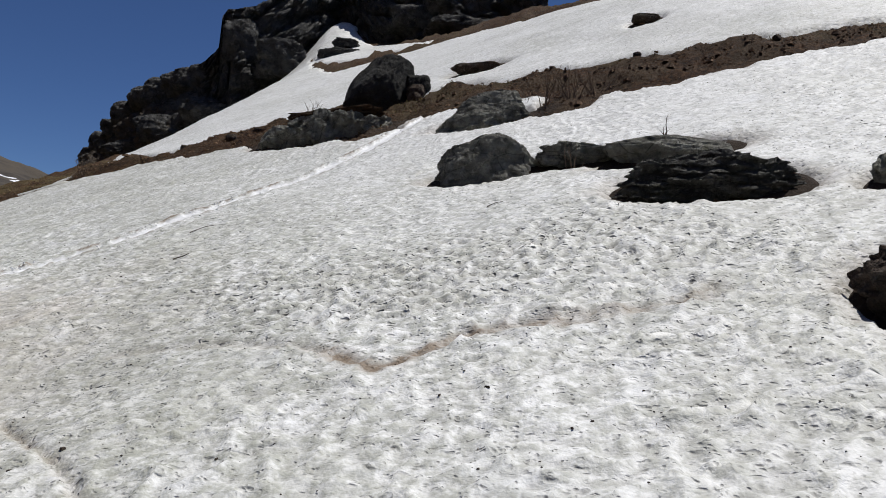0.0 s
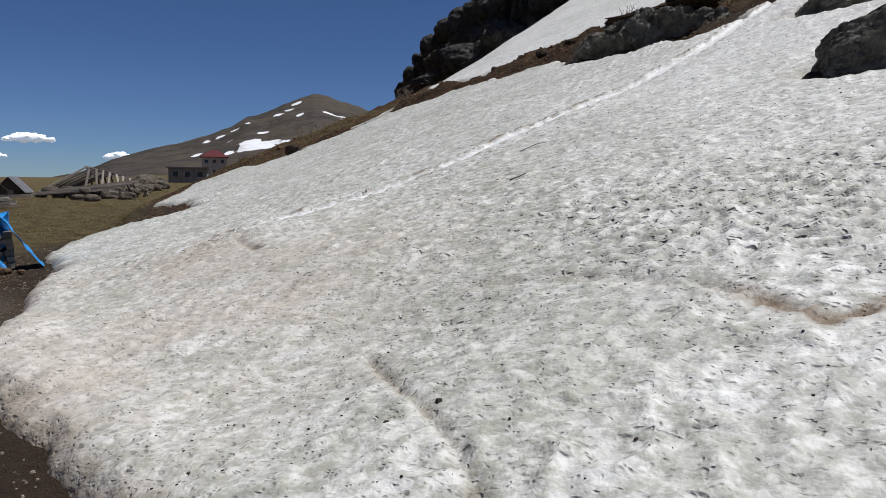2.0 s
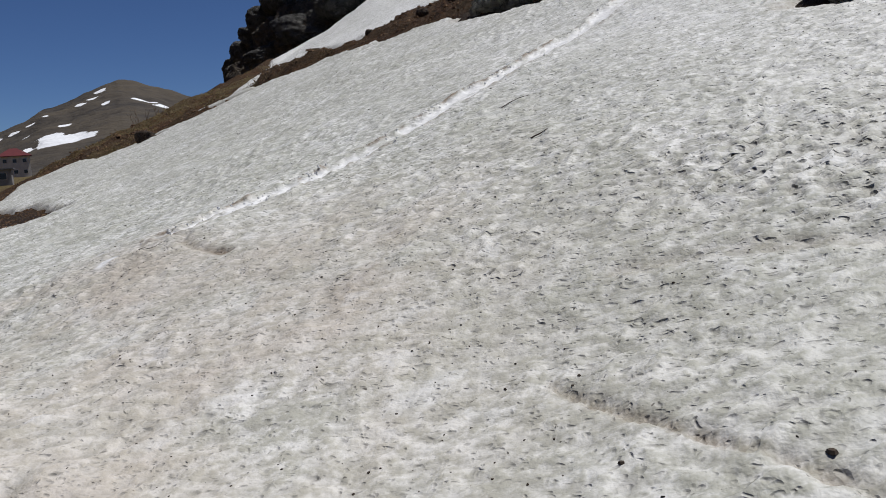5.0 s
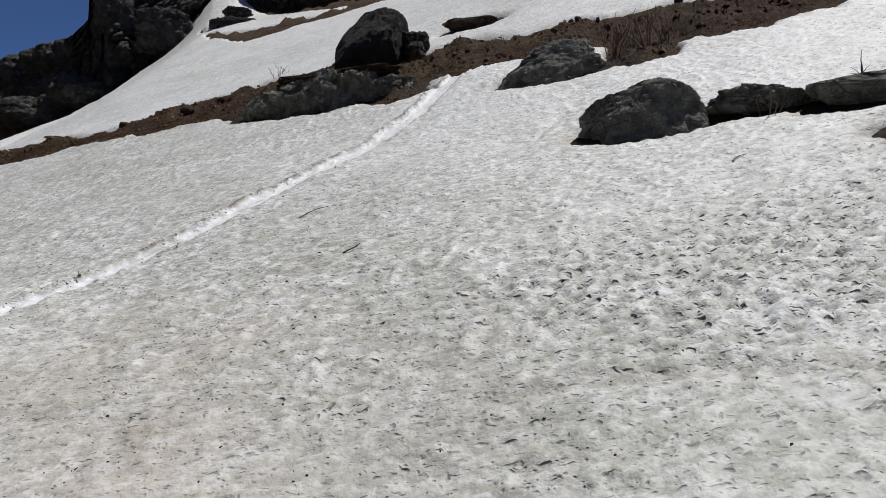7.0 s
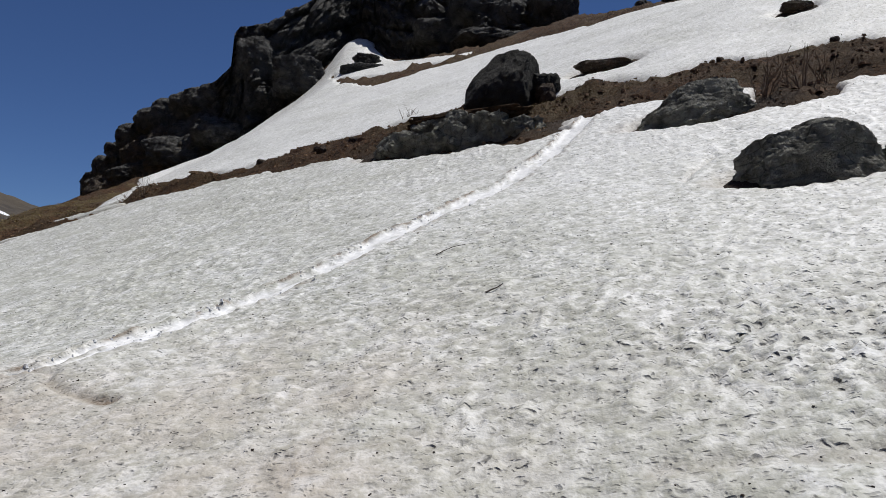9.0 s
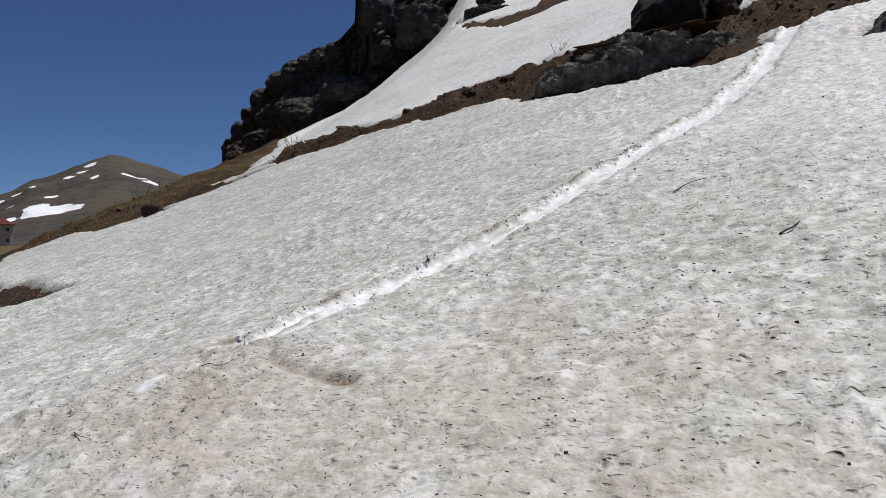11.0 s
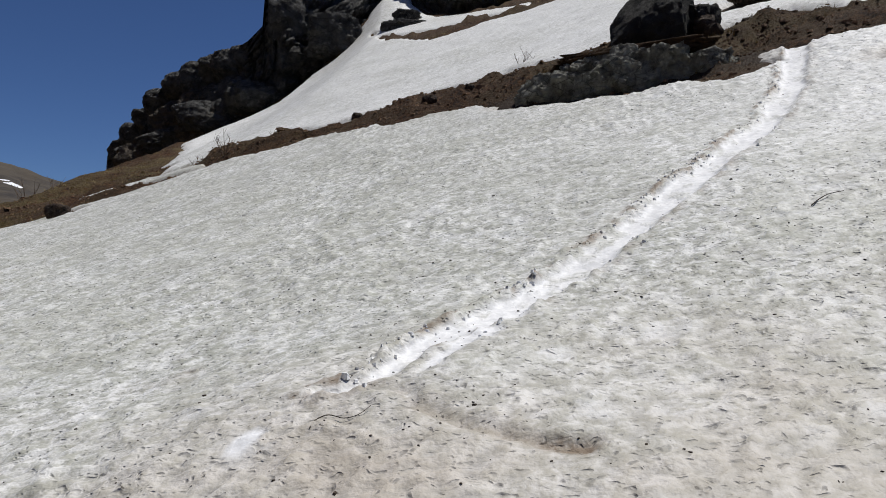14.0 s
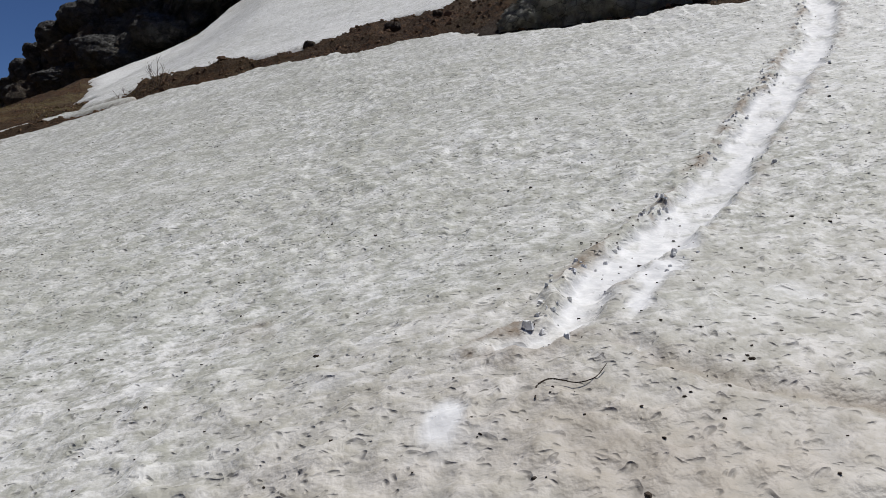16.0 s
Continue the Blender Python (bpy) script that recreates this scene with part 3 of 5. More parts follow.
def far_mountain():
    az, rr = np.arange(-75, 0.1, 0.18), np.concatenate([np.arange(300, 1500, 16), np.arange(1500, 1900, 60)])
    ga, gr = np.meshgrid(az, rr)
    gz = mountain_height(ga, gr)
    co = np.stack([gr * np.sin(np.radians(ga)), gr * np.cos(np.radians(ga)), gz], -1).reshape(-1, 3)
    n, m = len(az), len(rr)
    idx = np.arange(n * m).reshape(m, n)
    quads = np.stack([idx[:-1, :-1], idx[:-1, 1:], idx[1:, 1:], idx[1:, :-1]], -1).reshape(-1, 4)
    me = bpy.data.meshes.new("mountain")
    me.from_pydata(co.tolist(), [], quads.tolist())
    me.polygons.foreach_set("use_smooth", np.ones(len(quads), bool))
    # snow lies in patches: bearing, distance, half width in degrees, half depth in metres
    snow = np.zeros(ga.shape)
    for a, r, wa, wr in ((-38.0, 862, 0.85, 62), (-36.8, 838, 1.0, 46), (-35.9, 822, 0.75, 24), (-41.1, 1187, 0.35, 8), (-40.2, 1184, 0.40, 9), (-39.2, 1190, 0.45, 9), (-38.1, 1205, 0.35, 9), (-39.55, 854, 0.35, 14),
                         (-41.9, 994, 0.35, 14), (-39.5, 1029, 0.25, 16), (-37.05, 1029, 0.4, 16), (-35.9, 1245, 0.4, 16), (-35.2, 1276, 0.4, 18), (-34.6, 1384, 0.4, 18), (-34.3, 1173, 0.3, 14), (-31.6, 1190, 0.8, 16), (-30.6, 1150, 0.5, 14)):
        snow = np.maximum(snow, 1.05 * np.exp(-(((ga - a) / wa) ** 2 + ((gr - r) / wr) ** 2) * 0.6))
    layer = me.attributes.new("snow", "FLOAT", "POINT")
    layer.data.foreach_set("value", snow.ravel().astype(np.float32))
    me.materials.append(MOUNTAIN)
    return tagged(new("mountain", me), "bare brown mountain with a few snow patches, far away", "mountain", kind="structure")


far_mountain()


# ---- helpers for things ----
def thing(name, place, label, category, group="", kind=""):
    ob = new(name)
    ob.empty_display_size = 0.1
    ob.matrix_world = place if isinstance(place, Matrix) else Matrix.Translation(place)
    return tagged(ob, label, category, group, kind)


def as_mesh(name, bm, material, smooth=False):
    me = bpy.data.meshes.new(name)
    bm.to_mesh(me)
    bm.free()
    me.materials.append(material)
    if smooth:
        me.polygons.foreach_set("use_smooth", np.ones(len(me.polygons), bool))
    return me


def part(name, bm, material, parent, label="", smooth=False):
    ob = new(name, bm if isinstance(bm, bpy.types.Mesh) else as_mesh(name, bm, material, smooth))
    ob.parent = parent
    return tagged(ob, label) if label else ob


def rock_bm(size, seed, fine=4, boxy=0.45, rough=0.22, slab=0.0, cut=0.0, lean=0.0, tip=0.0, peak=0.0, crag=0.0):
    """A weathered boulder: boxy: how square; slab: strength of level ledges; cut: flat cleavage planes; lean and tip: shear; peak: narrowing upwards."""
    bm = bmesh.new()
    bmesh.ops.create_icosphere(bm, subdivisions=fine, radius=1)
    rng = random.Random(seed)
    off = Vector((rng.uniform(-50, 50), rng.uniform(-50, 50), rng.uniform(-50, 50)))
    planes = []
    for _ in range(int(12 * cut)):
        n = Vector((rng.gauss(0, 1), rng.gauss(0, 1), rng.gauss(0, 0.8))).normalized()
        planes.append((n, rng.uniform(0.72, 0.95)))
    big = max(size)
    for v in bm.verts:
        p = v.co.normalized()
        m = max(abs(p.x), abs(p.y), abs(p.z))
        p = p * (1 - boxy) + p / m * boxy * 0.86
        for n, d in planes:
            k = p.dot(n) - d
            if k > 0:
                p = p - n * k * 0.9
        q = p + off
        d = noise.noise(q * 1.3) * 0.9 + noise.noise(q * 3.1) * 0.45 + noise.noise(q * 7.3) * 0.2
        near = noise.voronoi(q * 2.4)[0]
        d += 0.35 * (min(near[1] - near[0], 0.5) - 0.3)
        if crag:
            w = q + Vector((noise.noise(q * 2), noise.noise(q * 2 + Vector((9, 2, 4))), noise.noise(q * 2 + Vector((3, 8, 1))))) * 0.25
            d += crag * (noise.cell(w * 3.1) * 0.55 + noise.cell(w * Vector((6, 6, 9)).length / 2.2) * 0.28 - 0.4)
        if fine > 4:
            d += noise.noise(q * 17) * 0.14 + noise.noise(q * 34) * 0.08
        p = p * (1 + rough * d)
        if slab:
            lay = (p.z * 4.5 + noise.noise(q * 1.1) * 1.2 + 0.5 * p.x)
            edge = lay - math.floor(lay)
            p = Vector((p.x * (1 - slab * 0.16 * edge), p.y * (1 - slab * 0.16 * edge), p.z))
        p.x, p.y = p.x * (1 - peak * p.z), p.y * (1 - peak * p.z)
        v.co = Vector((p.x * size[0] + lean * p.z * size[2], p.y * size[1] + tip * p.z * size[2], p.z * size[2]))
    return bm


def rock(name, at, size, seed, turn=0.0, material=None, label="", category="rock", group="", lift=0.0, **shape):
    """A rock whose middle stands lift above the slope."""
    x, y = at[:2]
    z = at[2] if len(at) > 2 else one(hill, x, y) + lift
    ob = new(name, as_mesh(name, rock_bm(size, seed, **shape), material or ROCK, False))
    ob.matrix_world = pose(x, y, z, 0, 0, turn)
    return tagged(ob, label, category, group)


# ---- rocks in the snow ----
rock("boulder", (-2.0, 20.9), (1.0, 0.85, 1.05), 3, -8, ROCK_BLACK, "large dark leaning boulder on the earth bank", lift=0.45, fine=5, boxy=0.55, rough=0.09, cut=1.0, peak=0.30, lean=0.34, crag=0.4, tip=-0.08)
rock("rock", (-0.95, 20.75), (0.42, 0.35, 0.42), 47, 20, ROCK_BLACK, "dark broken rock beside the large boulder", lift=0.2, boxy=0.4, crag=0.8)
outcrop = thing("outcrop", pose(-3.3, 18.75, one(hill, -3.3, 18.75) - 0.1, 0, 0, -33), "dark craggy rock outcrop at the snow's upper edge", "outcrop")
for i, (x, y, z, a, b, c) in enumerate([(-1.55, 0.05, 0.0, 0.75, 0.6, 0.5), (-0.75, 0.1, 0.12, 0.75, 0.66, 0.62), (0.05, 0.0, 0.14, 0.72, 0.62, 0.62), (0.8, 0.05, 0.12, 0.7, 0.6, 0.6), (1.5, 0.05, 0.05, 0.66, 0.55, 0.5), (-0.4, -0.3, -0.1, 0.6, 0.4, 0.45), (0.55, -0.32, -0.1, 0.55, 0.4, 0.5)]):
    bm = rock_bm((a, b, c), 900 + i, fine=5, boxy=0.4, rough=0.22, crag=0.7, cut=1.2)
    bmesh.ops.translate(bm, verts=bm.verts, vec=(x, y, z))
    part("block", bm, ROCK, outcrop)
bm = rock_bm((1.7, 0.5, 0.16), 915, fine=5, boxy=0.3, rough=0.3)
bmesh.ops.translate(bm, verts=bm.verts, vec=(0.1, 0.3, 0.62))
part("turf", bm, EARTH, outcrop, "brown turf on the rock", smooth=True)
rock("rock", (0.83, 14.9), (1.05, 0.52, 0.62), 14, -18, ROCK, "dark lichened rock ridge standing out of the snow", lift=0.0, fine=6, boxy=0.3, rough=0.16, cut=1.4, lean=0.5, peak=0.3, crag=0.6)
rock("rock", (0.55, 10.9), (0.93, 0.52, 0.58), 21, -22, ROCK, "grey-green lichened rounded boulder in the snow", lift=0.0, fine=6, boxy=0.3, rough=0.15, cut=1.4, peak=0.27, crag=0.45)
rock("rock", (1.85, 10.45), (0.62, 0.38, 0.28), 25, -30, ROCK, "low flat dark rock in the snow", lift=-0.02, fine=5, boxy=0.45, rough=0.2, slab=0.0, crag=0.8, cut=0.8)
rock("rock", (3.0, 9.75), (0.92, 0.46, 0.24), 27, -8, ROCK, "flat mossy rock slab with a bare twig beside it", lift=-0.03, fine=5, boxy=0.5, rough=0.12, slab=0.0, crag=0.6, cut=0.8)
rock("rock", (2.95, 8.1), (1.08, 0.70, 0.40), 33, -28, ROCK_DARK, "broad black layered rock with a hollow in it", lift=-0.08, fine=6, boxy=0.35, rough=0.2, slab=0.5, crag=0.8, peak=0.12)
rock("rock", (3.45, 4.45), (0.72, 0.88, 0.6), 38, 10, ROCK_BROWN, "reddish dark rock in a melt hole in the snow", lift=-0.12, fine=6, boxy=0.4, rough=0.2, slab=0.0, crag=0.6)
rock("rock", (4.6, 7.05), (0.40, 0.33, 0.25), 41, 0, ROCK, "small dark rock in the snow", lift=-0.02, boxy=0.4, crag=0.5)
rock("rock", (5.6, 20.8), (0.44, 0.28, 0.14), 44, 0, ROCK_BROWN, "brown rock lying in the upper snowfield", lift=0.03, boxy=0.4)
rock("rock", (0.8, 21.7), (0.8, 0.42, 0.18), 45, -10, ROCK_BROWN, "grassy hummock showing through the upper snow", "hummock", lift=0.0, boxy=0.3, rough=0.3)
rock("rock", (-16.95, 24.3), (0.32, 0.24, 0.26), 46, 0, ROCK_BROWN, "dark stone at the snow's edge", lift=0.05, boxy=0.3)


# ---- the cliff and the crest ----
cliff = thing("cliff", (-14, 72, one(hill, -14, 72)), "dark grey craggy cliff of bulging rock above the snow", "cliff", kind="structure")
EYE_X, EYE_Y, EYE_Z = -3.84, 2.66, 1.48       # bearings of the skyline are taken from here
FOOT = [(-44.5, 87), (-40, 83), (-36, 80), (-28, 75.5), (-21, 69.5), (-15, 70.5), (-11.8, 75), (-8, 69), (0, 60.5), (5, 57.5), (8.2, 56.5)]
BEARING = [-26.0, -25.1, -24.4, -23.9, -23.2, -22.7, -22.0, -20.5, -18.9, -17.1, -16.8, -15.75, -15.6, -15.2, -12.8, -11.6, -10.1, -8.1, -5.9, -0.4, 0.8, 2.1, 4.2, 6.0, 8.1, 10.1, 11.4, 12.5]
SKYLINE = [0.110, 0.140, 0.144, 0.176, 0.185, 0.198, 0.222, 0.240, 0.257, 0.270, 0.274, 0.296, 0.340, 0.351, 0.362, 0.378, 0.397, 0.426, 0.446, 0.450, 0.426, 0.420, 0.415, 0.414, 0.410, 0.405, 0.385, 0.36]


def cliff_face():
    """The rock face: a wall along its foot, leaning back up to the skyline, broken into bulging blocks."""
    foot = np.array(FOOT, float)
    run = np.concatenate([[0], np.cumsum(np.hypot(*np.diff(foot, axis=0).T))])
    s = np.linspace(0, run[-1], 520)
    fx, fy = np.interp(s, run, foot[:, 0]), np.interp(s, run, foot[:, 1])
    rows = np.concatenate([np.linspace(0, 1, 150), 1 + np.linspace(0.02, 0.5, 24)])
    S, V = np.meshgrid(s, rows)
    X, Y = np.meshgrid(fx, rows)[0], np.meshgrid(fy, rows)[0]
    az, dist = np.degrees(np.arctan2(X - EYE_X, Y - EYE_Y)), np.hypot(X - EYE_X, Y - EYE_Y)
    base = hill(X, Y) - 2.5
    lean = np.interp(az, [-26, -18, -14, -9], [-0.5, 0.0, 2.5, 4.5])
    up = np.minimum(V, 1)
    H = up * 16 + 2
    a1, b1 = cell_noise(S / 5.2 + layers(S * 0.15, H * 0.15, 201, 2) * 1.2, H / 4.6 + 0.28 * S / 5 + layers(S * 0.15, H * 0.15, 202, 2) * 1.2, 203)
    a2, b2 = cell_noise(S / 1.9 + layers(S * 0.5, H * 0.5, 204, 2), H / 1.9 + 0.1 * S + layers(S * 0.5, H * 0.5, 205, 2), 206)
    bulge = 1.9 * np.sqrt(np.maximum(1 - (a1 / 1.05) ** 2, 0)) + 0.75 * np.sqrt(np.maximum(1 - (a2 / 1.05) ** 2, 0))
    out = bulge - 1.1 * np.exp(-((b1 - a1) / 0.10) ** 2) - 0.35 * np.exp(-((b2 - a2) / 0.10) ** 2)
    out += layers(S * 0.8, H * 0.8, 207, 5) * 1.1 + layers(S * 2.6, H * 2.2, 209, 3) * 0.35 + layers(S * 0.07, H * 0.07, 208, 2) * 3.0
    back = lean * up ** 1.4 + np.maximum(V - 1, 0) * 22
    push = back - out * np.where(V < 1, 1, np.maximum(0, 1 - (V - 1) * 4))
    # the crest keeps to the skyline however far the blocks stand out
    crest = EYE_Z + np.interp(az, BEARING, SKYLINE) * (dist + np.where(V < 1, push, lean - out))
    Z = base + (crest - base) * up + 0.30 * (bulge - 2.0) * step(up, 0.6, 1.0) - np.maximum(V - 1, 0) ** 1.3 * 9
    ux, uy = np.sin(np.radians(az)), np.cos(np.radians(az))
    co = np.stack([X + ux * push, Y + uy * push, Z], -1).reshape(-1, 3) - np.array(cliff.location)
    n, m = len(s), len(rows)
    idx = np.arange(n * m).reshape(m, n)
    quads = np.stack([idx[:-1, :-1], idx[:-1, 1:], idx[1:, 1:], idx[1:, :-1]], -1).reshape(-1, 4)
    me = bpy.data.meshes.new("face")
    me.from_pydata(co.tolist(), [], quads.tolist())
    me.polygons.foreach_set("use_smooth", np.ones(len(quads), bool))
    me.materials.append(CLIFF)
    part("face", me, CLIFF, cliff)


cliff_face()
# rounded blocks along the skyline of the lower shoulder: bearing and size
for i, (az, w) in enumerate([(-24.9, 1.5), (-24.1, 1.7), (-23.4, 1.5), (-22.4, 1.9), (-21.3, 1.7), (-20.2, 2.1), (-19.0, 1.8), (-17.8, 2.1), (-16.9, 1.6), (-14.2, 1.5), (-13.2, 1.5), (-12.0, 1.7), (-10.8, 1.6)]):
    w, far = w * 0.85, float(np.interp(az, [-26, -23, -20, -14.4, -10], [93, 84, 76.7, 70.5, 75]))
    top = EYE_Z + far * float(np.interp(az, BEARING, SKYLINE))
    bm = rock_bm((w * 1.15, w, w), 120 + i, fine=5, boxy=0.25, rough=0.16, cut=0.4, crag=0.25)
    bmesh.ops.translate(bm, verts=bm.verts, vec=Vector((EYE_X + far * math.sin(radians(az)), EYE_Y + far * math.cos(radians(az)), top - w * 1.02)) - cliff.location)
    part("crag", bm, CLIFF, cliff, smooth=True)
CRAGS = [(-0.3, 63.5, 25.3, 2.6, 2.3), (2.6, 61.5, 24.6, 2.2, 2.0), (5.6, 59.5, 24.0, 2.4, 2.2), (-3.0, 65.0, 24.0, 3.0, 1.8), (0.2, 60.8, 21.6, 3.2, 1.2), (3.6, 58.3, 21.2, 2.6, 1.0), (-20.6, 70.5, 22.6, 2.4, 3.0)]
for i, (x, y, z, w, h) in enumerate(CRAGS):
    bm = rock_bm((w * 0.95, w * 1.1, h * 0.95), 100 + i, fine=5, boxy=0.3, rough=0.16, cut=0.5, crag=0.3)
    bmesh.ops.translate(bm, verts=bm.verts, vec=Vector((x, y, z)) - cliff.location)
    part("crag", bm, CLIFF, cliff, smooth=True)
for i, (x, y, z, w, h) in enumerate([(-27.5, 72.0, 13.8, 3.6, 2.0), (-32.0, 74.5, 12.0, 3.1, 1.5), (-23.4, 69.5, 15.6, 2.6, 1.4), (-36.5, 78.0, 11.0, 2.6, 1.5)]
                                     + [(EYE_X + far * math.sin(radians(az)), EYE_Y + far * math.cos(radians(az)), EYE_Z + far * up, big, big * 0.95) for az, far, up, big in (
                                         (-23.5, 80, 0.118, 2.2), (-22.0, 78, 0.128, 2.2), (-20.8, 75, 0.142, 2.0), (-19.6, 73, 0.155, 2.0), (-18.6, 72, 0.166, 1.8), (-17.6, 71.5, 0.178, 1.7), (-16.6, 71, 0.192, 1.6), (-15.6, 71, 0.206, 1.5), (-14.7, 70.5, 0.222, 1.4),
                                         (-21.2, 78, 0.160, 2.4), (-19.8, 76, 0.178, 2.3), (-18.4, 74, 0.192, 2.0), (-17.2, 73, 0.205, 1.8), (-16.0, 73, 0.222, 1.7), (-13.6, 71, 0.238, 1.3))]):
    bm = rock_bm((w * 1.2, w, h * 1.1), 140 + i, fine=5, boxy=0.2, rough=0.24, cut=0.4, crag=0.35)
    bmesh.ops.translate(bm, verts=bm.verts, vec=Vector((x, y, z)) - cliff.location)
    part("ledge", bm, CLIFF_BROWN if 4 <= i < 15 and i % 3 else CLIFF, cliff, "brown rock ledge", smooth=True)
for i, (x, y, z, w, h) in enumerate([(-15.8, 66.3, 20.3, 2.5, 2.0), (-9.3, 62.0, 19.3, 2.4, 0.9), (-9.5, 64.0, 21.3, 1.3, 0.5)]):
    rock("rock", (x, y, z), (w, w * 0.8, h), 150 + i, 0, CLIFF, "grey rock lying in the snow below the cliff", fine=5, boxy=0.4, rough=0.2, crag=0.6)
for i, (x, y, z, w, h) in enumerate([(7.9, 42.0, 17.7, 0.49, 0.31), (9.8, 42.0, 18.1, 0.88, 0.35), (11.1, 42.0, 18.3, 0.79, 0.29), (11.9, 41.0, 18.2, 0.35, 0.21), (16.0, 38.0, 17.7, 1.72, 0.41),
                                     (18.6, 36.0, 17.6, 2.05, 0.85), (20.1, 34.0, 16.8, 2.00, 0.73), (21.5, 31.0, 15.9, 2.24, 0.64)]):
    rock("crest_rock", (x, y, z), (w, w * 0.8, h * 1.2), 160 + i, 0, CLIFF, "dark rock on the crest against the sky", group="rocks along the crest", boxy=0.4, rough=0.2)


# ---- small building blocks ----
def beam_bm(a, b, w, h=None, taper=1.0, seed=0):
    """A rough beam from a to b."""
    a, b = Vector(a), Vector(b)
    h = h or w
    bm = bmesh.new()
    bmesh.ops.create_cube(bm, size=1)
    bmesh.ops.subdivide_edges(bm, edges=[e for e in bm.edges if abs((e.verts[0].co - e.verts[1].co).z) > 0.5], cuts=3)
    rng, length = random.Random(seed), (b - a).length
    for v in bm.verts:
        k = 1 - (1 - taper) * (v.co.z + 0.5)
        v.co = Vector((v.co.x * w * k + rng.uniform(-1, 1) * w * 0.08, v.co.y * h * k + rng.uniform(-1, 1) * h * 0.08, v.co.z * length))
    bm.transform(Matrix.Translation((a + b) / 2) @ (b - a).to_track_quat("Z", "Y").to_matrix().to_4x4())
    return bm


def box_bm(x0, y0, z0, x1, y1, z1, bevel=0.0):
    bm = bmesh.new()
    bmesh.ops.create_cube(bm, size=1)
    for v in bm.verts:
        v.co = Vector((x0 + (v.co.x + 0.5) * (x1 - x0), y0 + (v.co.y + 0.5) * (y1 - y0), z0 + (v.co.z + 0.5) * (z1 - z0)))
    if bevel:
        bmesh.ops.bevel(bm, geom=bm.edges[:], offset=bevel, segments=2, affect="EDGES")
    return bm


def tube_into(verts, faces, points, radii, sides=5):
    base = len(verts)
    for i, p in enumerate(points):
        d = (points[min(i + 1, len(points) - 1)] - points[max(i - 1, 0)]).normalized()
        u = d.orthogonal().normalized()
        w = d.cross(u)
        for k in range(sides):
            a = 2 * math.pi * k / sides
            verts.append(p + (u * math.cos(a) + w * math.sin(a)) * radii[i])
    for i in range(len(points) - 1):
        for k in range(sides):
            n = (k + 1) % sides
            faces.append((base + i * sides + k, base + i * sides + n, base + (i + 1) * sides + n, base + (i + 1) * sides + k))
    faces.append([base + (len(points) - 1) * sides + k for k in range(sides)])


def tube_mesh(name, points, radii, material, sides=5):
    verts, faces = [], []
    tube_into(verts, faces, [Vector(p) for p in points], radii, sides)
    me = bpy.data.meshes.new(name)
    me.from_pydata([tuple(v) for v in verts], [], faces)
    me.materials.append(material)
    return me


def ground_at(x, y):
    return one(ground_height, x, y)


def snow_at(x, y):
    """The snow's height, taken over a hand's breadth."""
    px, py = np.meshgrid(np.linspace(x - 0.06, x + 0.06, 5), np.linspace(y - 0.06, y + 0.06, 5))
    return float(snow_height(px, py).mean())


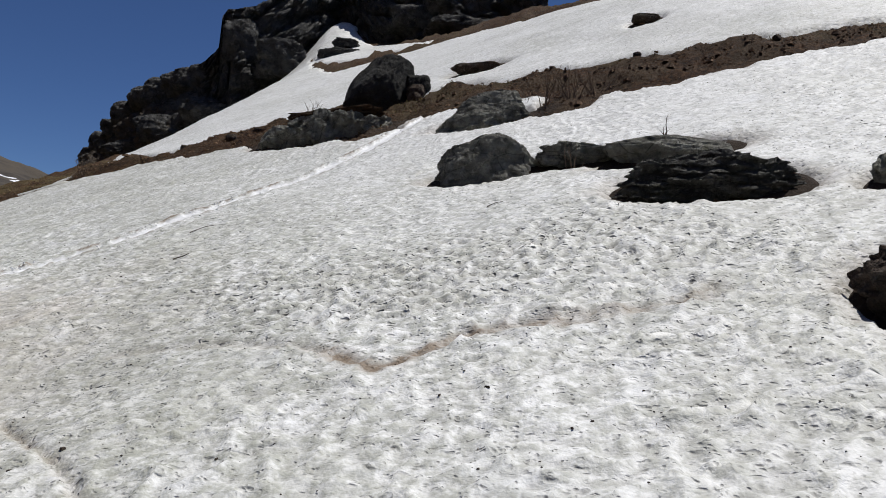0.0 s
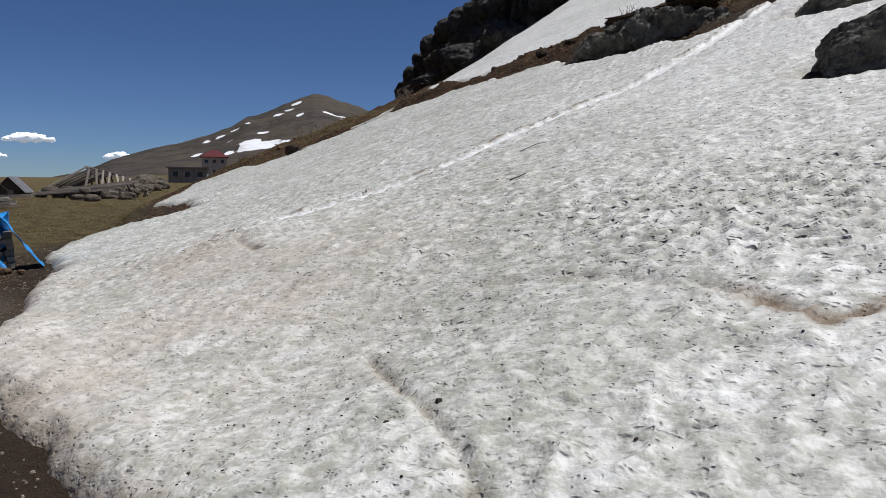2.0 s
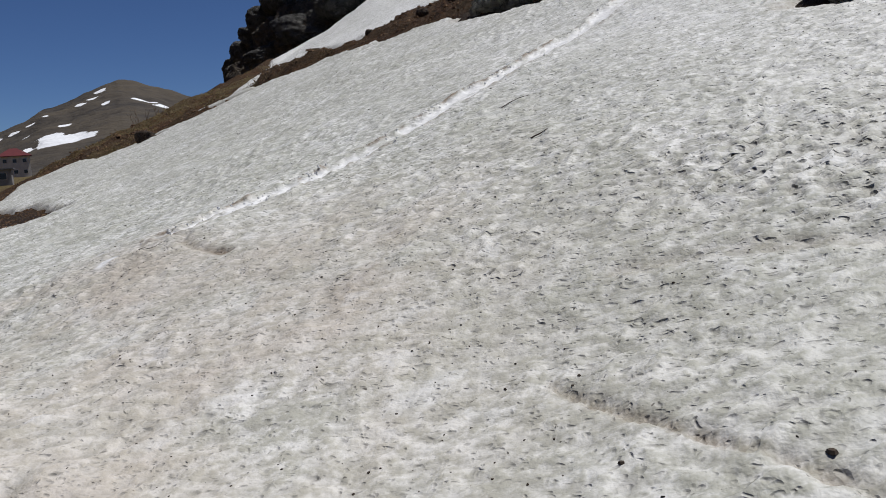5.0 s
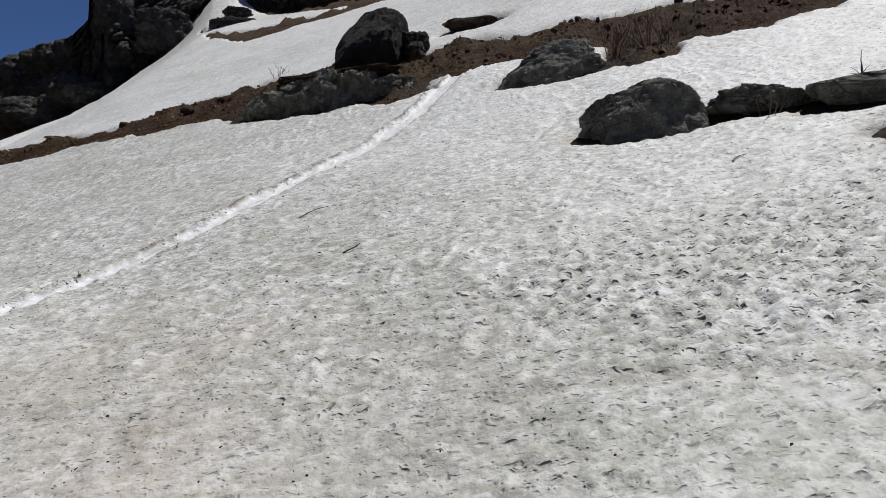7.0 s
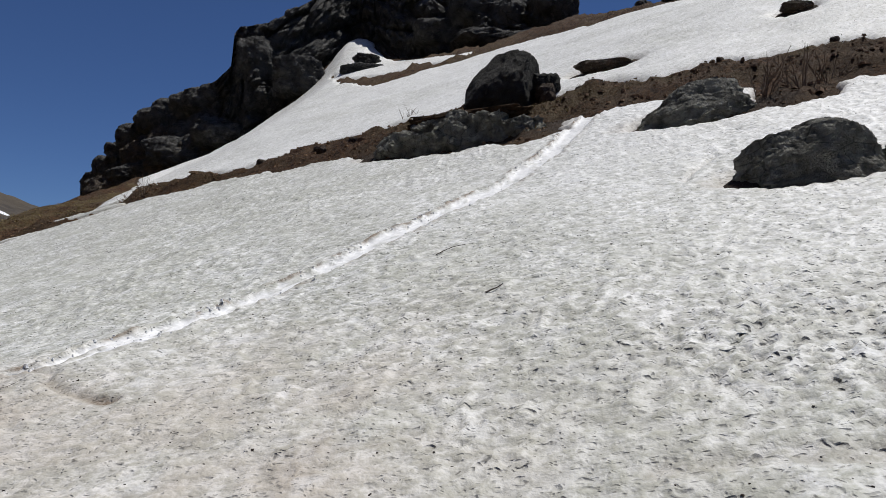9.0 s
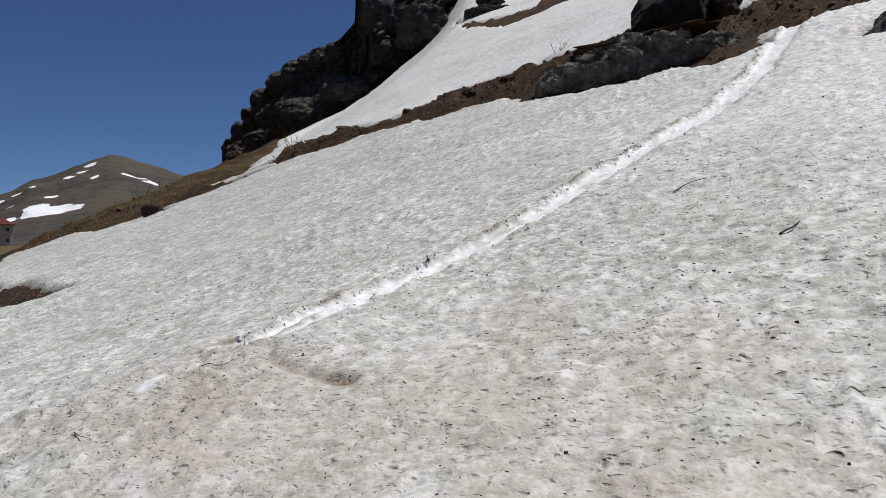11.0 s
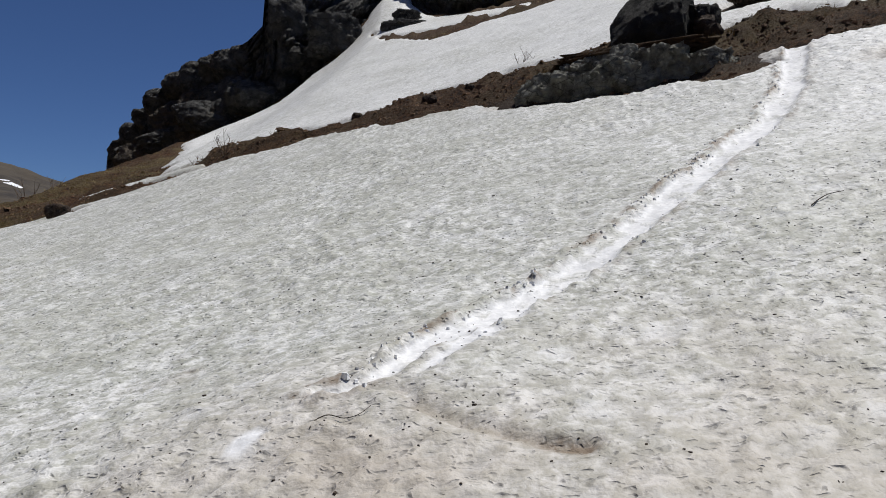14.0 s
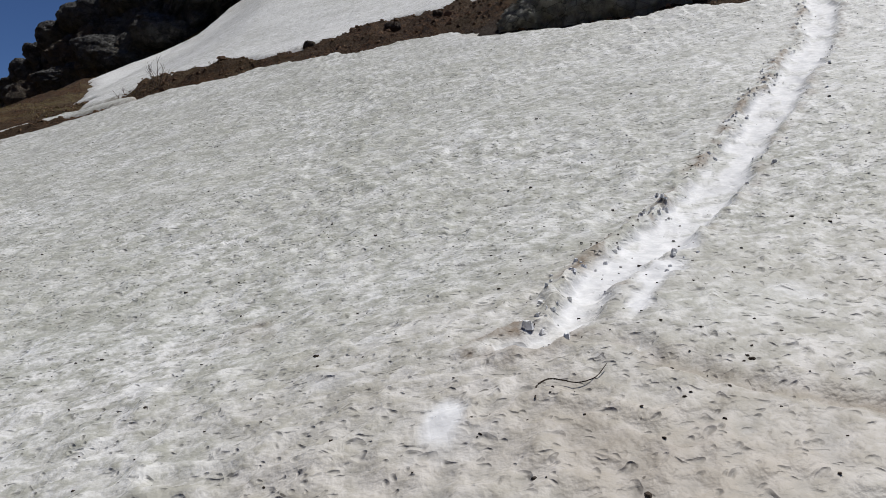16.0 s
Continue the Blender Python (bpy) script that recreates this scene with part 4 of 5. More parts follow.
# ---- the tarpaulin-covered woodpile ----
def woodpile():
    base = ground_at(-12.9, 9.3)
    # local x runs along the pile, local y away from the path
    root = thing("woodpile", pose(-13.35, 9.5, base, 0, 0, 54) @ Matrix.Diagonal((0.78, 0.78, 0.8, 1)), "stack of split firewood under a blue tarpaulin", "woodpile")
    rng = random.Random(5)
    for row in range(8):
        for col in range(8):
            if row > 5 and col > 5:
                continue
            x, z = -1.05 + col * 0.235 + rng.uniform(-0.03, 0.03), 0.07 + row * 0.135
            ln = rng.uniform(0.36, 0.46)
            part("log", beam_bm((x, -ln + rng.uniform(-0.06, 0.06), z), (x + rng.uniform(-0.05, 0.05), ln, z + rng.uniform(-0.02, 0.03)), rng.uniform(0.15, 0.22), rng.uniform(0.09, 0.125), 0.94, row * 20 + col), TIMBER, root)
    # the tarpaulin: up the front, over the top and down the back
    prof = [(-0.95, 0.02), (-0.78, 0.12), (-0.70, 0.45), (-0.66, 0.85), (-0.55, 1.14), (-0.2, 1.22), (0.25, 1.2), (0.6, 1.12), (0.72, 0.7), (0.8, 0.3), (1.0, 0.02)]
    us, vs = 72, 64
    verts, faces = [], []
    for i in range(us + 1):
        u = i / us
        for j in range(vs + 1):
            v = j / vs * (len(prof) - 1)
            k = min(int(v), len(prof) - 2)
            y = prof[k][0] + (prof[k + 1][0] - prof[k][0]) * (v - k)
            z = prof[k][1] + (prof[k + 1][1] - prof[k][1]) * (v - k)
            x = -1.35 + u * 1.95
            # the free edge is drawn back from the front and hangs in a swag
            if y < 0.2:
                x -= max(0, u - 0.6) * 0.7 * max(0.0, math.sin(math.pi * min(1, max(0, z / 1.25)))) * 1.4
            q = Vector((x * 1.7, y * 1.3, z * 1.3))
            fold = noise.noise(q * 1.6) * 0.10 + abs(noise.noise(q * 3.7 + Vector((7, 1, 3)))) * 0.10 + noise.noise(Vector((x * 7, z * 1.4, 3))) * 0.05
            low = 1 - min(1, z / 0.5)
            verts.append((x + fold * 0.4, (y - 0.06 if y < 0 else y) - fold * (1 if y < 0 else -1) - low * 0.1 * noise.noise(Vector((x * 4, 1, 9))), max(0.015, z + fold * (1 - low) * 0.6)))
    for i in range(us):
        for j in range(vs):
            a = i * (vs + 1) + j
            faces.append((a, a + 1, a + vs + 2, a + vs + 1))
    tarp_me = bpy.data.meshes.new("tarpaulin")
    tarp_me.from_pydata(verts, [], faces)
    tarp_me.polygons.foreach_set("use_smooth", np.ones(len(faces), bool))
    tarp_me.materials.append(TARP)
    cloth = new("tarpaulin", tarp_me)
    cloth.matrix_world = root.matrix_world.copy()
    tagged(cloth, "crumpled bright blue tarpaulin thrown over the woodpile", "tarpaulin")
    thick = cloth.modifiers.new("thickness", "SOLIDIFY")
    thick.thickness = 0.004
    # the loose flap that trails off the far end to the ground
    verts, faces = [], []
    for i in range(25):
        k = i / 24
        for j in range(13):
            m = j / 12
            q = Vector((k * 4, m * 3, 5))
            wide = 0.30 + 0.22 * k
            verts.append((0.45 + 0.85 * k + noise.noise(q) * 0.05, -0.45 + 0.7 * k + (m - 0.5) * wide * 2 + noise.noise(q * 1.7) * 0.07, max(0.012, 1.16 * (1 - k) ** 1.1 + 0.05 * noise.noise(q * 2.1) + 0.03 * (1 - k))))
    for i in range(24):
        for j in range(12):
            a = i * 13 + j
            faces.append((a, a + 1, a + 14, a + 13))
    me = bpy.data.meshes.new("flap")
    me.from_pydata(verts, [], faces)
    me.polygons.foreach_set("use_smooth", np.ones(len(faces), bool))
    me.materials.append(TARP)
    flap = part("flap", me, TARP, cloth)
    thick = flap.modifiers.new("thickness", "SOLIDIFY")
    thick.thickness = 0.004
    for i in range(7):
        x, y = rng.uniform(0.1, 1.9), rng.uniform(-1.5, -0.9)
        p = root.matrix_world @ Vector((x, y, 0))
        rock("stone", (p.x, p.y, ground_at(p.x, p.y) + 0.05), tuple(rng.uniform(0.5, 1.1) * k for k in (0.13, 0.11, 0.08)), 300 + i, i * 40, STONE, "loose stone beside the woodpile", "stone", "stones beside the woodpile", fine=2, boxy=0.4)


woodpile()


# ---- the village edge beyond the path ----
def ruin():
    x0, y0 = -51.0, 44.5
    root = thing("collapsed_hut", pose(x0, y0, ground_at(x0, y0) - 0.1, 0, 0, 46), "collapsed roof of grey timbers on a rubble wall", "ruin")
    rng = random.Random(11)
    part("ridge_beam", beam_bm((-0.4, 0, 2.62), (3.5, 0.3, 1.55), 0.2, 0.2, 0.9, 1), TIMBER, root)
    for i in range(7):
        part("leaning_beam", beam_bm((-4.3 + 0.42 * i, -1.5 + 0.3 * i, 0.1 + 0.09 * i), (-0.2 + 0.3 * i, -0.15, 2.62 - 0.1 * i), 0.17, 0.15, 0.88, 60 + i), TIMBER, root)
        part("rafter", beam_bm((0.5 * i, 0, 2.6 - 0.15 * i), (-0.3 + 0.62 * i + rng.uniform(-0.3, 0.3), -1.9, rng.uniform(0.4, 0.7)), 0.16, 0.14, 0.9, i), TIMBER, root)
        part("rafter", beam_bm((0.5 * i, 0.1, 2.55 - 0.15 * i), (0.1 + 0.6 * i, 2.2, 0.5), 0.15, 0.13, 0.9, 40 + i), TIMBER, root)
    for i in range(5):
        part("fallen_beam", beam_bm((-3.9 + 0.4 * i, -2.1 + 0.1 * i, 0.35 + 0.1 * i), (2.2 + 0.5 * i, -1.9 + 0.2 * i, 0.85 + 0.2 * i), 0.15, 0.14, 0.9, 80 + i), TIMBER, root)
    for i in range(6):
        a = 2.4 + 0.42 * i
        part("fallen_beam", beam_bm((a, -1.6 + 0.2 * i, 0.2), (a + rng.uniform(-0.9, 1.2), -1.2, rng.uniform(0.8, 1.35)), 0.15, 0.14, 0.9, 95 + i), TIMBER, root)
    for i in range(12):
        bm = rock_bm((rng.uniform(0.4, 0.7), 0.45, rng.uniform(0.3, 0.45)), 400 + i, fine=3, boxy=0.5, rough=0.15)
        bmesh.ops.translate(bm, verts=bm.verts, vec=(-3.4 + i * 0.62, -1.5 + rng.uniform(-0.3, 0.3), 0.3 + 0.35 * (i % 2)))
        part("wall_stone", bm, FIELD_STONE, root, smooth=True)


def shed(x, y, turn, w, d, wall, rise, roof, label):
    root = thing("shed", pose(x, y, ground_at(x, y) - 0.1, 0, 0, turn), label, "shed", "sheds at the village edge")
    for k in range(6):
        z = k * wall / 6
        for side in (-1, 1):
            part("wall_log", box_bm(-w / 2 - 0.1, side * d / 2 - 0.07, z, w / 2 + 0.1, side * d / 2 + 0.07, z + wall / 6 - 0.015, 0.02), DARKWOOD, root)
            part("wall_log", box_bm(side * w / 2 - 0.07, -d / 2 + 0.075, z, side * w / 2 + 0.07, d / 2 - 0.075, z + wall / 6 - 0.015, 0.02), DARKWOOD, root)
    n = 8
    for side in (-1, 1):
        for k in range(n):
            y0 = -d / 2 - 0.25 + (d + 0.5) * k / n
            bm = bmesh.new()
            lo, hi = Vector((side * (w / 2 + 0.3), 0, wall - 0.25)), Vector((0, 0, wall + rise))
            off = Vector((0, 0, 0.05))
            y1 = y0 + (d + 0.5) / n - 0.02
            vs = [bm.verts.new(p) for p in (lo + Vector((0, y0, 0)), hi + Vector((0, y0, 0)), hi + Vector((0, y1, 0)), lo + Vector((0, y1, 0)))]
            up = [bm.verts.new(v.co + off) for v in vs]
            bm.faces.new(vs), bm.faces.new(up[::-1])
            for i in range(4):
                bm.faces.new((vs[i], up[i], up[(i + 1) % 4], vs[(i + 1) % 4]))
            bmesh.ops.recalc_face_normals(bm, faces=bm.faces)
            part("roof_board", bm, roof, root)
    for end in (-1, 1):
        bm = bmesh.new()
        ring = [Vector((-w / 2, end * d / 2 - 0.03, wall)), Vector((w / 2, end * d / 2 - 0.03, wall)), Vector((0, end * d / 2 - 0.03, wall + rise))]
        a = [bm.verts.new(p) for p in ring]
        b = [bm.verts.new(p + Vector((0, 0.06, 0))) for p in ring]
        bm.faces.new(a[::-1]), bm.faces.new(b)
        for i in range(3):
            bm.faces.new((a[i], a[(i + 1) % 3], b[(i + 1) % 3], b[i]))
        bmesh.ops.recalc_face_normals(bm, faces=bm.faces)
        part("gable", bm, DARKWOOD, root)
    part("door", box_bm(-0.35, -d / 2 - 0.10, 0.05, 0.35, -d / 2 - 0.075, min(wall, 1.5)), TIMBER, root)


def house(name, x, y, turn, w, d, wall, rise, wall_mat, roof_mat, label, storeys=1, flat_roof=False):
    root = thing(name, pose(x, y, ground_at(x, y) - 0.2, 0, 0, turn), label, "house")
    t = 0.25
    for nm, b in (("wall", (-w / 2, -d / 2, 0, w / 2, -d / 2 + t, wall)), ("wall", (-w / 2, d / 2 - t, 0, w / 2, d / 2, wall)),
                  ("wall", (-w / 2, -d / 2 + t, 0, -w / 2 + t, d / 2 - t, wall)), ("wall", (w / 2 - t, -d / 2 + t, 0, w / 2, d / 2 - t, wall))):
        part(nm, box_bm(*b), wall_mat, root)
    if flat_roof:
        part("roof", box_bm(-w / 2 - 0.3, -d / 2 - 0.3, wall + 0.004, w / 2 + 0.3, d / 2 + 0.3, wall + 0.18, 0.02), roof_mat, root)
    else:
        bm = bmesh.new()
        e = 0.5
        lows = [(-w / 2 - e, -d / 2 - e), (w / 2 + e, -d / 2 - e), (w / 2 + e, d / 2 + e), (-w / 2 - e, d / 2 + e)]
        a = [bm.verts.new((p[0], p[1], wall - 0.1)) for p in lows]
        b = [bm.verts.new((p[0], p[1], wall + 0.05)) for p in lows]
        r1, r2 = bm.verts.new((-w / 2 + d * 0.4, 0, wall + rise)), bm.verts.new((w / 2 - d * 0.4, 0, wall + rise))
        bm.faces.new(a[::-1])
        for i in range(4):
            bm.faces.new((a[i], a[(i + 1) % 4], b[(i + 1) % 4], b[i]))
        bm.faces.new((b[0], b[1], r2, r1)), bm.faces.new((b[1], b[2], r2)), bm.faces.new((b[2], b[3], r1, r2)), bm.faces.new((b[3], b[0], r1))
        part("roof", bm, roof_mat, root)
    for s in range(storeys):
        for k in range(3):
            cx, cz = -w * 0.32 + k * w * 0.32, 0.95 + s * wall / storeys
            win = part("window", box_bm(cx - 0.45, -d / 2 - 0.03, cz, cx + 0.45, -d / 2 - 0.003, cz + 0.95), PLASTER, root)
            part("pane", box_bm(cx - 0.38, -d / 2 - 0.045, cz + 0.07, cx + 0.38, -d / 2 - 0.033, cz + 0.88), GLASS, win)
    return root


ruin()
shed(-60.0, 44.3, 40, 2.0, 2.6, 0.6, 1.1, GREY_ROOF, "small dark log shed with a steep grey board roof")
shed(-55.6, 38.6, 62, 2.6, 3.0, 0.75, 1.1, GREY_ROOF, "dark log shed with a broken board roof")
house("barn", -79.0, 86.5, 38, 5.4, 4.3, 2.3, 0.2, CONCRETE, GREY_ROOF, "low grey block barn with a flat roof", flat_roof=True)
house("house", -134.5, 156.9, 40, 6.4, 6.0, 5.2, 1.9, PLASTER, RED_ROOF, "two-storey pale house with a red sheet-metal roof", 2)
rng = random.Random(21)
# long logs lying in front of the sheds
logs = thing("log_pile", pose(-36.6, 25.2, ground_at(-36.6, 25.2), 0, 0, 52), "heap of long weathered logs on the grass", "logs")
for i in range(11):
    a, z = rng.uniform(-0.9, 0.9), 0.12 + 0.13 * (i // 3)
    part("log", beam_bm((-2.2 + rng.uniform(-0.6, 0.4), a, z), (1.5 + rng.uniform(-0.6, 0.9), a + rng.uniform(-0.8, 0.8), z + rng.uniform(-0.05, 0.35)), 0.16, 0.15, 0.85, 500 + i), TIMBER, logs)
for i in range(26):
    k = i / 25
    x, y = -43.5 - 36 * k + rng.uniform(-2, 2), 38.8 + 42 * k + rng.uniform(-2, 2)
    s = rng.uniform(0.45, 0.85) * (1 + 0.8 * k)
    rock("rubble_stone", (x, y, ground_at(x, y) + s * 0.25), (s, s * 0.8, s * 0.65), 520 + i, rng.uniform(0, 90), FIELD_STONE, "grey-brown field stone lying in the grass", "stone", "field stones by the ruin", fine=3, boxy=0.4)
pole = thing("pole", (-60, 77, ground_at(-60, 77)), "weathered wooden pole standing on the ridge", "pole")
part("shaft", beam_bm((0, 0, -0.3), (0.05, 0, 2.6), 0.16, 0.16, 0.8, 3), TIMBER, pole)
part("footing", rock_bm((0.4, 0.4, 0.3), 77, fine=3), STONE, pole, smooth=True)


# ---- bare shrubs ----
def shrub(x, y, z, tall, stems, spread, seed, label, group=""):
    root = thing("shrub", (x, y, z), label, "shrub", group)
    rng = random.Random(seed)
    for i in range(stems):
        a, lean = rng.uniform(0, 2 * math.pi), rng.uniform(0.05, 1.0) * spread
        h = tall * rng.uniform(0.55, 1.0)
        verts, faces = [], []
        foot = Vector((math.cos(a), math.sin(a), 0)) * rng.uniform(0, 0.35) * spread
        tip = foot + Vector((math.cos(a) * lean, math.sin(a) * lean, h))
        pts = [foot.lerp(tip, k / 4) + Vector((rng.uniform(-1, 1), rng.uniform(-1, 1), 0)) * 0.03 * h for k in range(5)]
        pts[0] = foot - Vector((0, 0, 0.08))
        tube_into(verts, faces, pts, [0.012, 0.010, 0.008, 0.006, 0.003], 4)
        for b in range(3):
            k = rng.randint(1, 3)
            end = pts[k] + Vector((rng.uniform(-1, 1) * 0.3, rng.uniform(-1, 1) * 0.3, rng.uniform(0.15, 0.4))) * h
            tube_into(verts, faces, [pts[k], (pts[k] + end) / 2 + Vector((0, 0, 0.02)), end], [0.006, 0.0045, 0.002], 3)
        me = bpy.data.meshes.new("stem")
        me.from_pydata([tuple(v) for v in verts], [], faces)
        me.materials.append(TWIG)
        part("stem", me, TWIG, root)
    return root


BUSHES = [(-4.5, 23.9, 0.75, 6, 0.35), (-2.95, 22.6, 0.5, 3, 0.2), (1.75, 10.05, 0.45, 5, 0.16), (3.05, 10.1, 0.42, 2, 0.1), (2.55, 10.2, 0.16, 1, 0.05), (2.0, 15.1, 0.75, 10, 0.6), (2.5, 14.7, 0.65, 12, 0.6),
          (3.0, 14.8, 0.55, 9, 0.5), (1.6, 15.6, 0.6, 7, 0.4), (-12.9, 25.6, 0.65, 8, 0.5), (-14.2, 27.5, 0.6, 5, 0.4), (-25.0, 37.0, 1.5, 8, 0.9), (-22.5, 34.5, 0.8, 5, 0.6)]
for i, (x, y, tall, stems, spread) in enumerate(BUSHES):
    shrub(x, y, ground_at(x, y) + 0.02, tall, stems, spread, 700 + i, "bare brown twigs of a leafless shrub", "leafless shrubs on the slope")


# ---- sticks and litter on the snow ----
def stick(points, thick, label):
    ends = [points[0]] + list(points) + [points[-1]]
    soft = []
    for a, b, c, d in zip(ends, ends[1:], ends[2:], ends[3:]):
        for k in (0.0, 0.25, 0.5, 0.75):
            soft.append([0.5 * (2 * b[i] + (c[i] - a[i]) * k + (2 * a[i] - 5 * b[i] + 4 * c[i] - d[i]) * k * k + (3 * b[i] - a[i] - 3 * c[i] + d[i]) * k ** 3) for i in range(3)])
    pts = [Vector((x, y, snow_at(x, y) + h)) for x, y, h in soft + [points[-1]]]
    base = pts[0].copy()
    n = len(pts)
    ob = new("stick", tube_mesh("stick", [p - base for p in pts], [thick * (1 - 0.6 * i / n) for i in range(n)], SPECK, 5))
    ob.location = base
    return tagged(ob, label, "stick")


stick([(-3.33, 8.92, 0.015), (-3.28, 8.95, 0.02), (-3.22, 8.98, 0.015), (-3.17, 9.02, 0.012)], 0.009, "short dark stick lying on the snow")
stick([(-7.36, 8.42, 0.004), (-7.34, 8.48, 0.012), (-7.29, 8.505, 0.018), (-7.24, 8.48, 0.014), (-7.20, 8.455, 0.01), (-7.13, 8.46, 0.012), (-7.07, 8.51, 0.02)], 0.0038, "thin curved twig beside the slide track")
stick([(-3.75, 10.65, 0.01), (-3.6, 10.75, 0.02), (-3.42, 10.78, 0.015)], 0.006, "thin dark stick lying on the snow")
stick([(0.52, 8.85, 0.01), (0.60, 8.9, 0.02), (0.72, 8.93, 0.01)], 0.007, "thin dark stick below the boulder")
stick([(-7.9, 7.9, 0.01), (-7.8, 7.82, 0.015), (-7.68, 7.75, 0.01)], 0.003, "thin broken grass stalk on the snow")


def scatter(name, spots, size, flat, material, label, category, seed, height):
    """Many small chips in one mesh."""
    rng = random.Random(seed)
    verts, faces = [], []
    for x, y in spots:
        s = size * rng.uniform(0.35, 1.0) ** 1.5 * (1.8 if rng.random() < 0.08 else 1)
        z = float(height(x, y)) + s * flat * 0.25
        a, c = rng.uniform(0, 6.28), rng.uniform(0.25, 1.0)
        ring = []
        base = len(verts)
        m = rng.randint(5, 6)
        for k in range(m):
            t = a + 2 * math.pi * k / m
            r = s * rng.uniform(0.7, 1.1)
            ring.append((math.cos(t) * r, math.sin(t) * r * c))
        ca, sa = math.cos(a), math.sin(a)
        for px, py in ring:
            verts.append((x + px * ca - py * sa, y + px * sa + py * ca, z - s * flat * 0.5))
        for px, py in ring:
            verts.append((x + (px * ca - py * sa) * 0.7, y + (px * sa + py * ca) * 0.7, z + s * flat * rng.uniform(0.3, 0.7)))
        for k in range(m):
            n = (k + 1) % m
            faces.append((base + k, base + n, base + m + n, base + m + k))
        faces.append([base + m + k for k in range(m)])
    me = bpy.data.meshes.new(name)
    me.from_pydata(verts, [], faces)
    me.materials.append(material)
    return tagged(new(name, me), label, category, kind="stuff")


def spots_where(n, box, test, seed):
    rng = np.random.RandomState(seed)
    x, y = rng.uniform(box[0], box[1], n), rng.uniform(box[2], box[3], n)
    ok = test(x, y)
    return x[ok], y[ok]


def with_heights(f, x, y):
    table = dict(zip(zip(x.tolist(), y.tolist()), f(x, y).tolist()))
    return list(table), lambda px, py: table[(px, py)]


sx, sy = spots_where(13000, (-16, 6, 2.5, 20), lambda x, y: (snow_edge(x, y) > 0.15) & (np.random.RandomState(9).uniform(0, 1, x.shape) < 0.25 + 0.75 * step(layers(x * 0.6, y * 0.6, 83, 3), -0.1, 0.3)), 81)
spots, tall = with_heights(snow_height, sx, sy)
scatter("snow_litter", spots, 0.0118, 0.5, SPECK, "dark specks of bark, grit and leaf on the snow", "litter", 82, tall)
sx, sy = spots_where(48000, (-24, 12, 1.0, 32), lambda x, y: (snow_edge(x, y) < -0.05) & (hill(x, y) > 0.5), 84)
spots, tall = with_heights(ground_height, sx, sy)
scatter("scree", spots, 0.055, 0.5, STONE, "loose brown stones and clods on the bank", "stones", 85, tall)
sx, sy = spots_where(9000, (-26, 14, 10.0, 33), lambda x, y: (snow_edge(x, y) < -0.12) & (hill(x, y) > 0.8), 184)
spots, tall = with_heights(ground_height, sx, sy)
scatter("bank_clods", spots, 0.085, 0.55, STONE, "larger brown clods and stones on the bank", "stones", 185, tall)
sx, sy = spots_where(22000, (-16, 0, 0.0, 18), lambda x, y: (snow_edge(x, y) < -0.05) & (hill(x, y) < 0.5) & (y < 1.6 - 0.95 * x), 86)
spots, tall = with_heights(ground_height, sx, sy)
scatter("gravel", spots, 0.022, 0.6, GRAVEL, "loose gravel on the wet brown path", "gravel", 87, tall)


def tufts(name, x, y, z, tall, seed, label):
    rng = np.random.RandomState(seed)
    n = 9
    verts, faces = [], []
    for px, py, pz in zip(x, y, z):
        s = tall * rng.uniform(0.5, 1.2)
        for _ in range(n):
            a, r, lean = rng.uniform(0, 6.28), rng.uniform(0, 0.6) * s, rng.uniform(0.2, 1.1) * s
            bx, by = px + math.cos(a) * r, py + math.sin(a) * r
            tx, ty = bx + math.cos(a) * lean, by + math.sin(a) * lean
            w = 0.05 * s + 0.003
            k = len(verts)
            verts += [(bx - math.sin(a) * w, by + math.cos(a) * w, pz - 0.02), (bx + math.sin(a) * w, by - math.cos(a) * w, pz - 0.02), (tx, ty, pz + s * rng.uniform(0.5, 1.0))]
            faces.append((k, k + 1, k + 2))
    me = bpy.data.meshes.new(name)
    me.from_pydata(verts, [], faces)
    me.materials.append(GRASS)
    return tagged(new(name, me), label, "grass", kind="stuff")


gx, gy = spots_where(14000, (-60, -9, 2, 60), lambda x, y: (snow_edge(x, y) < -1.2) & (hill(x, y) < 0.5) & (layers(x * 0.5, y * 0.5, 8, 3) > -0.1), 88)
tufts("meadow_grass", gx, gy, ground_height(gx, gy), 0.10, 89, "short dry yellow-brown grass of the meadow")
gx, gy = spots_where(9000, (-30, 12, 13, 45), lambda x, y: (snow_edge(x, y) < -0.1) & (hill(x, y) > 1.5) & (layers(x * 0.4, y * 0.4, 8, 3) > 0.05), 90)
tufts("bank_grass", gx, gy, ground_height(gx, gy), 0.11, 91, "dry brown grass clumps on the earth bank")

